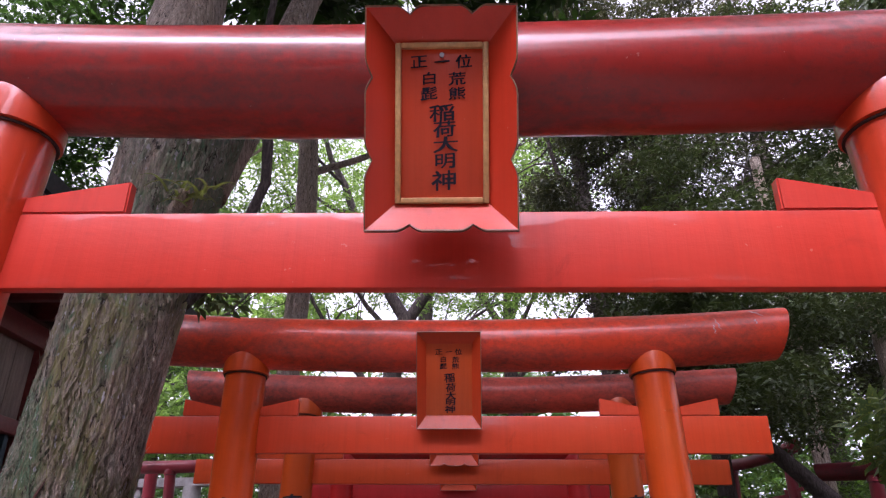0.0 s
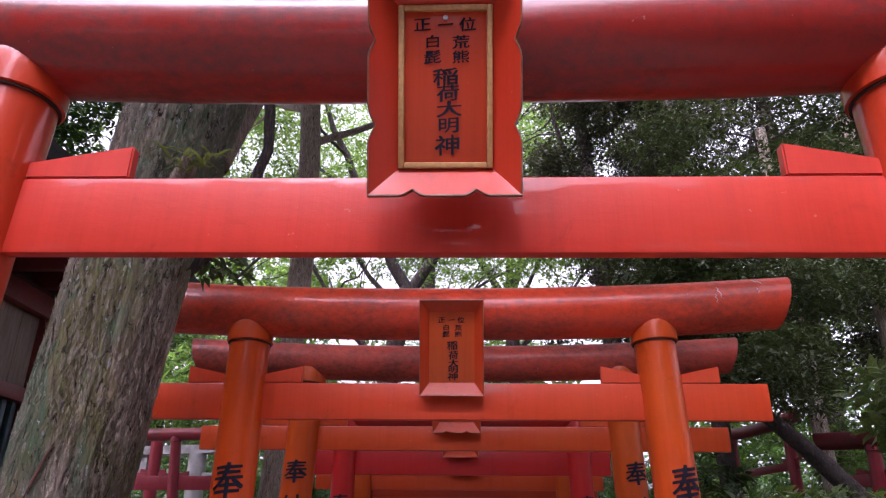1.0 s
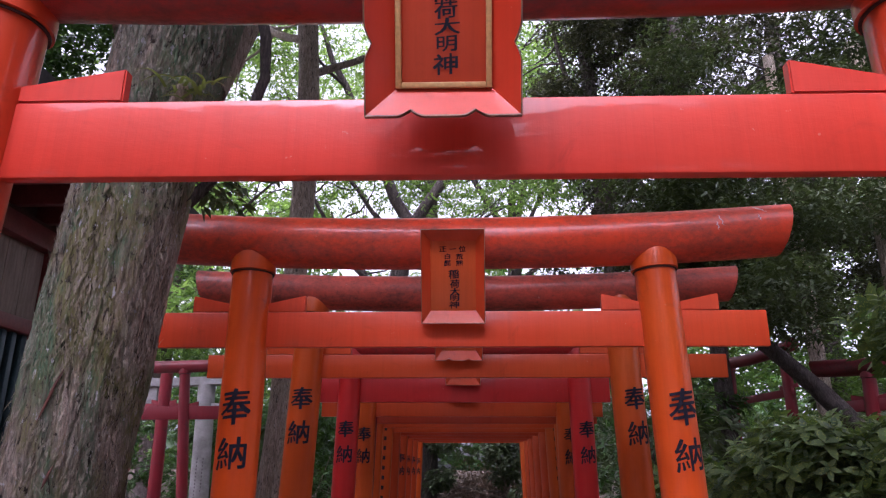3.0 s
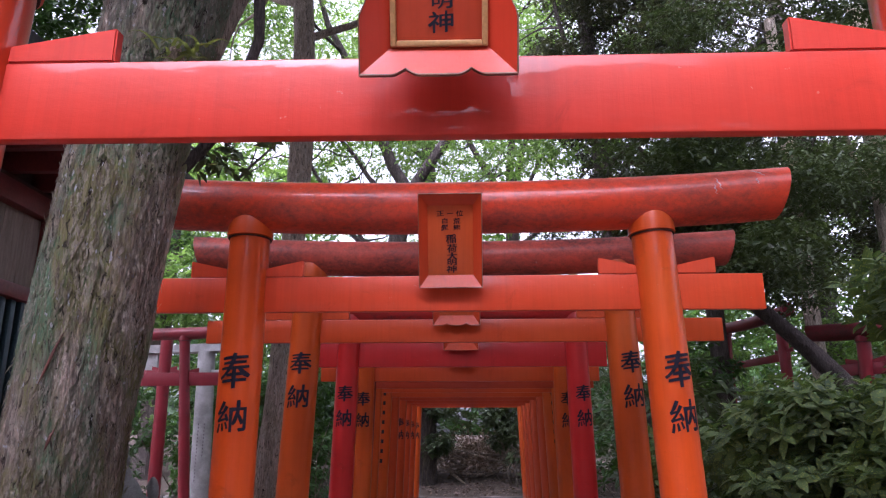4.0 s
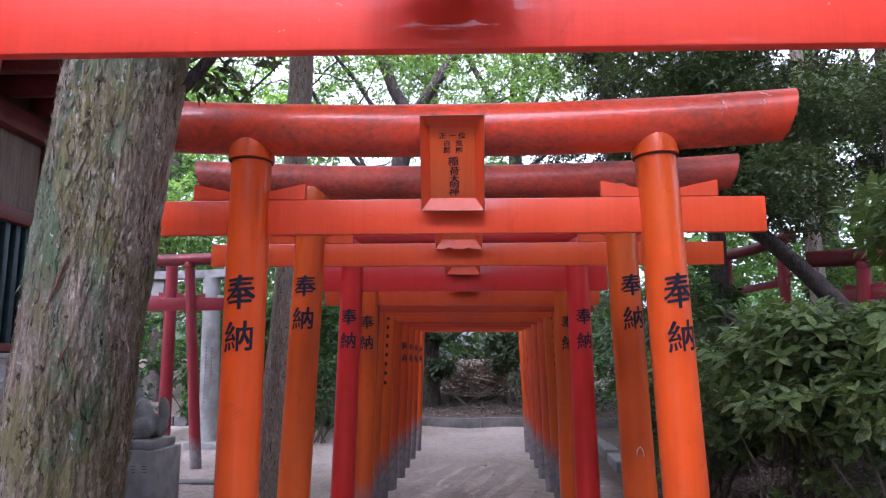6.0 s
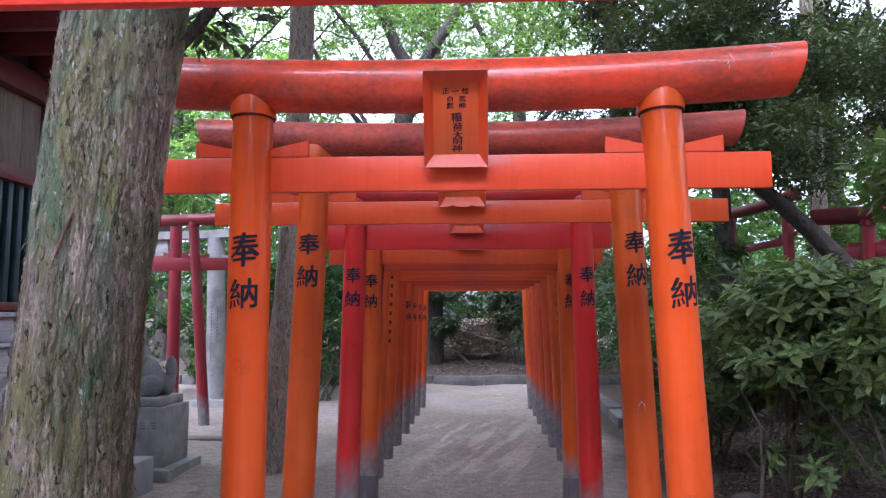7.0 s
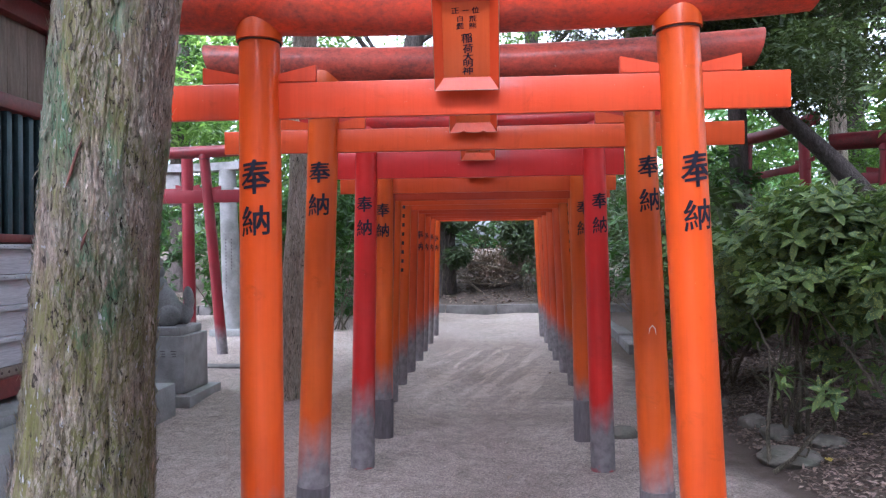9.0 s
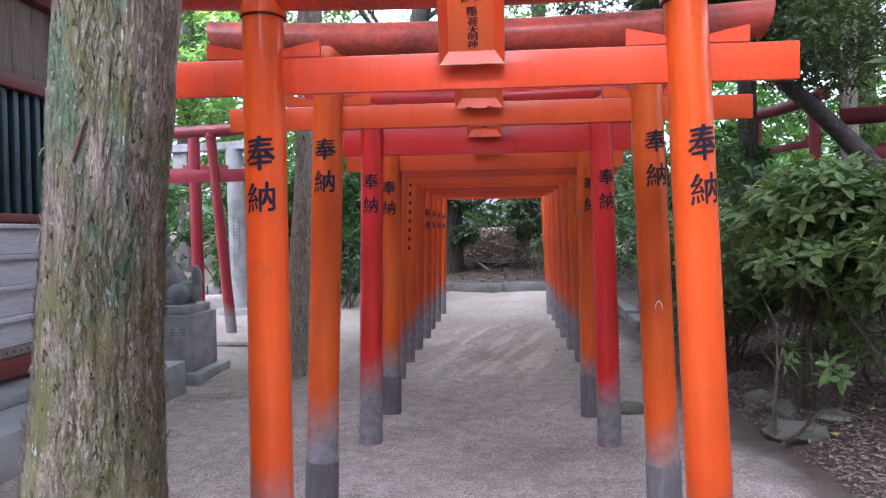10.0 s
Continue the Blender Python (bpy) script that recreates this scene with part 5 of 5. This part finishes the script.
shrub("glossy evergreen shrub beyond the gates", -2.9, 13.6, lumps(10, (-4.0, -1.7), (12.9, 15.2), (0.5, 2.9), 14, 0.6), 520, LEAF_MID, 0.15, 10)
shrub("glossy evergreen shrub beyond the gates", -2.2, 17.9, lumps(11, (-3.6, -1.0), (17.6, 19.5), (0.7, 3.4), 14, 0.7), 480, LEAF_DARK, 0.16, 11)
shrub("glossy evergreen shrub beyond the gates", 2.1, 19.0, lumps(12, (1.0, 3.6), (18.0, 20.0), (0.7, 3.4), 14, 0.7), 480, LEAF_DARK, 0.16, 12)
shrub("glossy evergreen shrub beyond the gates", -1.0, 18.4, lumps(21, (-1.2, -0.45), (17.9, 18.8), (0.8, 3.0), 10, 0.36), 300, LEAF_DARK, 0.16, 21)
shrub("glossy evergreen shrub beyond the gates", 1.15, 18.4, lumps(22, (0.5, 1.25), (17.9, 18.8), (0.8, 3.0), 10, 0.36), 280, LEAF_DARK, 0.16, 22)
shrub("dense evergreen shrub on the bank", -4.8, 18.4, lumps(23, (-6.6, -3.2), (17.7, 19.6), (0.6, 3.2), 16, 0.7), 480, LEAF_MID, 0.16, 23)
shrub("dense evergreen shrub on the bank", 4.9, 18.6, lumps(24, (3.2, 6.6), (17.7, 19.8), (0.6, 3.2), 16, 0.7), 420, LEAF_DARK, 0.16, 24)
shrub("glossy green evergreen shrub behind the side gates", -4.3, 14.6, lumps(25, (-5.4, -3.4), (13.9, 15.4), (0.3, 2.6), 14, 0.5), 520, LEAF_MID, 0.14, 25)
shrub("overhanging dark evergreen shrub on the bank", 0.3, 21.0, lumps(13, (-1.8, 2.2), (19.2, 20.6), (2.1, 4.2), 14, 0.7), 480, LEAF_DARK, 0.16, 13)
shrub("glossy green evergreen shrub behind the side gates", -5.6, 15.0, lumps(14, (-7.2, -4.2), (14.2, 16.4), (0.4, 2.7), 14, 0.65), 520, LEAF_MID, 0.15, 14)
shrub("dense evergreen shrub on the bank", -4.4, 16.4, lumps(26, (-6.6, -2.4), (15.8, 17.4), (0.3, 3.4), 20, 0.6), 640, LEAF_MID, 0.16, 26)
shrub("glossy green evergreen shrub behind the side gates", -8.4, 14.0, lumps(15, (-10, -7.0), (12.6, 15.4), (0.4, 2.9), 14, 0.75), 460, LEAF_MID, 0.15, 15)
shrub("low spotted laurel sprig in leaf litter", 2.12, 4.95, lumps(16, (2.0, 2.3), (4.8, 5.1), (0.35, 0.6), 2, 0.14), 9, LEAF_SHRUB, 0.13, 16, 2)
shrub("low evergreen sprig in leaf litter", 2.75, 5.0, lumps(17, (2.5, 3.1), (4.8, 5.4), (0.5, 0.8), 5, 0.22), 25, LEAF_SHRUB, 0.13, 17, 4)

# far wood all round, too dense to count
rng = np.random.default_rng(77)
ring = []
for k in range(700):
    a = rng.random() * 2 * math.pi
    back = math.sin(a) < -0.25
    r = 25 + 12 * rng.random() + (12 if back else 0)
    glade = 0.75 < a < 1.2
    ring.append((r * math.cos(a), 6 + r * math.sin(a), 0.8 + rng.random() ** 1.4 * (2.5 if back else 5.5 if glade else 9), 2.6, 2.6, 1.6))
tagged(linked("far_wood", leaf_mesh("far_wood", *sprays(rng, ring, 14000, 9, 0.5, 0.55, 0.5)), LEAF_MID), "dense green wood all round", "wood", kind="stuff")


# ---- brushwood on the bank, stones and litter ----
def brush_pile():
    rng = np.random.default_rng(9)
    root = base("brushwood_pile", pose(0.1, 19.2, ground_height(0.1, 19.2)), "heap of dry branches and leaves on the bank", "brushwood")
    for k in range(60):
        a = Vector((rng.normal() * 0.8, rng.normal() * 0.35, 0.05 + rng.random() * 0.7))
        b = a + Vector((rng.normal() * 0.9, rng.normal() * 0.3, rng.normal() * 0.28))
        r = 0.008 + 0.03 * rng.random() ** 2
        part("branch", tubed([a, a.lerp(b, 0.5) + Vector(rng.normal(size=3) * 0.07), b], [r, r * 0.9, r * 0.5], 7), BARK_GREY if k % 3 else BAREWOOD, root)
    at = rng.normal(size=(3000, 3)) * (0.5, 0.35, 0.22) + (0.15, 0.35, 0.62)
    ln = 0.06 + 0.07 * rng.random(3000)
    linked("dry_leaves", leaf_mesh("dry_leaves", at, rng.normal(size=(3000, 3)), rng.normal(size=(3000, 3)), ln, ln * 0.5, 0.3), LEAF_PALE, root, "pale brown dry leaves")


LEAF_PALE = foliage("pale_dry_leaf", (0.34, 0.24, 0.18), (0.22, 0.15, 0.11), 0.1, 0.7)
brush_pile()


def boulder(x, y, r, flat, seed):
    bm = bmesh.new()
    bmesh.ops.create_icosphere(bm, subdivisions=4, radius=1)
    for v in bm.verts:
        v.co *= 1 + 0.22 * noise.noise(v.co * 1.3 + Vector((seed, 0, 0))) + 0.05 * noise.noise(v.co * 5 + Vector((seed, 0, 0)))
        v.co = Vector((v.co.x * r * 1.25, v.co.y * r, v.co.z * r * flat))
    tagged(part("stone", bm, ROCK, at=pose(x, y, ground_height(x, y) + r * flat * 0.02, 0, 0, seed * 40)), "mossy field stone edging the earth bank", "stone", "stones edging the bank")


for k, (x, y, r, flat) in enumerate(((2.2, 5.95, 0.11, 0.7), (2.24, 5.55, 0.13, 0.6), (2.1, 5.0, 0.19, 0.4), (2.42, 5.15, 0.12, 0.45), (1.12, 5.75, 0.10, 0.75), (2.16, 6.6, 0.08, 0.6))):
    boulder(x, y, r, flat, k + 1.0)


def litter(name, n, xr, yr, mat_, size, label, seed, thin=1.0):
    rng = np.random.default_rng(seed)
    x = xr[0] + (xr[1] - xr[0]) * rng.random(n) ** thin
    y = yr[0] + (yr[1] - yr[0]) * rng.random(n)
    z = np.array([ground_height(a, b) for a, b in zip(x, y)]) + 0.006 + 0.02 * rng.random(n)
    way = rng.normal(size=(n, 3)) * (1, 1, 0.18)
    up = rng.normal(size=(n, 3)) * 0.35 + (0, 0, 1)
    ln = size * (0.6 + 0.8 * rng.random(n))
    tagged(linked(name, leaf_mesh(name, np.stack([x, y, z], 1), way, up, ln, ln * 0.5, 0.15), mat_), label, "leaf litter", kind="stuff")


litter("leaf_litter", 34000, (1.95, 5.0), (3.4, 9.0), LEAF_DEAD, 0.036, "brown fallen leaves covering the earth under the shrubs", 1, 0.9)
litter("leaf_litter", 2500, (-4.5, 4.5), (17.4, 20.0), LEAF_DEAD, 0.09, "brown fallen leaves on the bank", 2)
litter("scattered_leaves", 40, (-2.6, 2.2), (3.0, 12.0), LEAF_DEAD, 0.05, "few stray dry leaves on the sand", 3)
for x, y, a in ((2.62, 5.1, 20), (2.25, 4.75, 80), (-2.45, 6.2, 10)):
    me = leaf_mesh("fallen_leaf", np.zeros((1, 3)), np.array([[1.0, 0, 0.05]]), np.array([[0, 0.1, 1.0]]), np.array([0.12]), np.array([0.055]), 0.1, True)
    ob = linked("fallen_leaf", me, LEAF_YELLOW if x > 0 else LEAF_DEAD)
    ob.matrix_basis = pose(x, y, ground_height(x, y) + 0.03, 0, 0, a)
    tagged(ob, "single large yellow fallen leaf" if x > 0 else "single curled brown fallen leaf", "leaf")
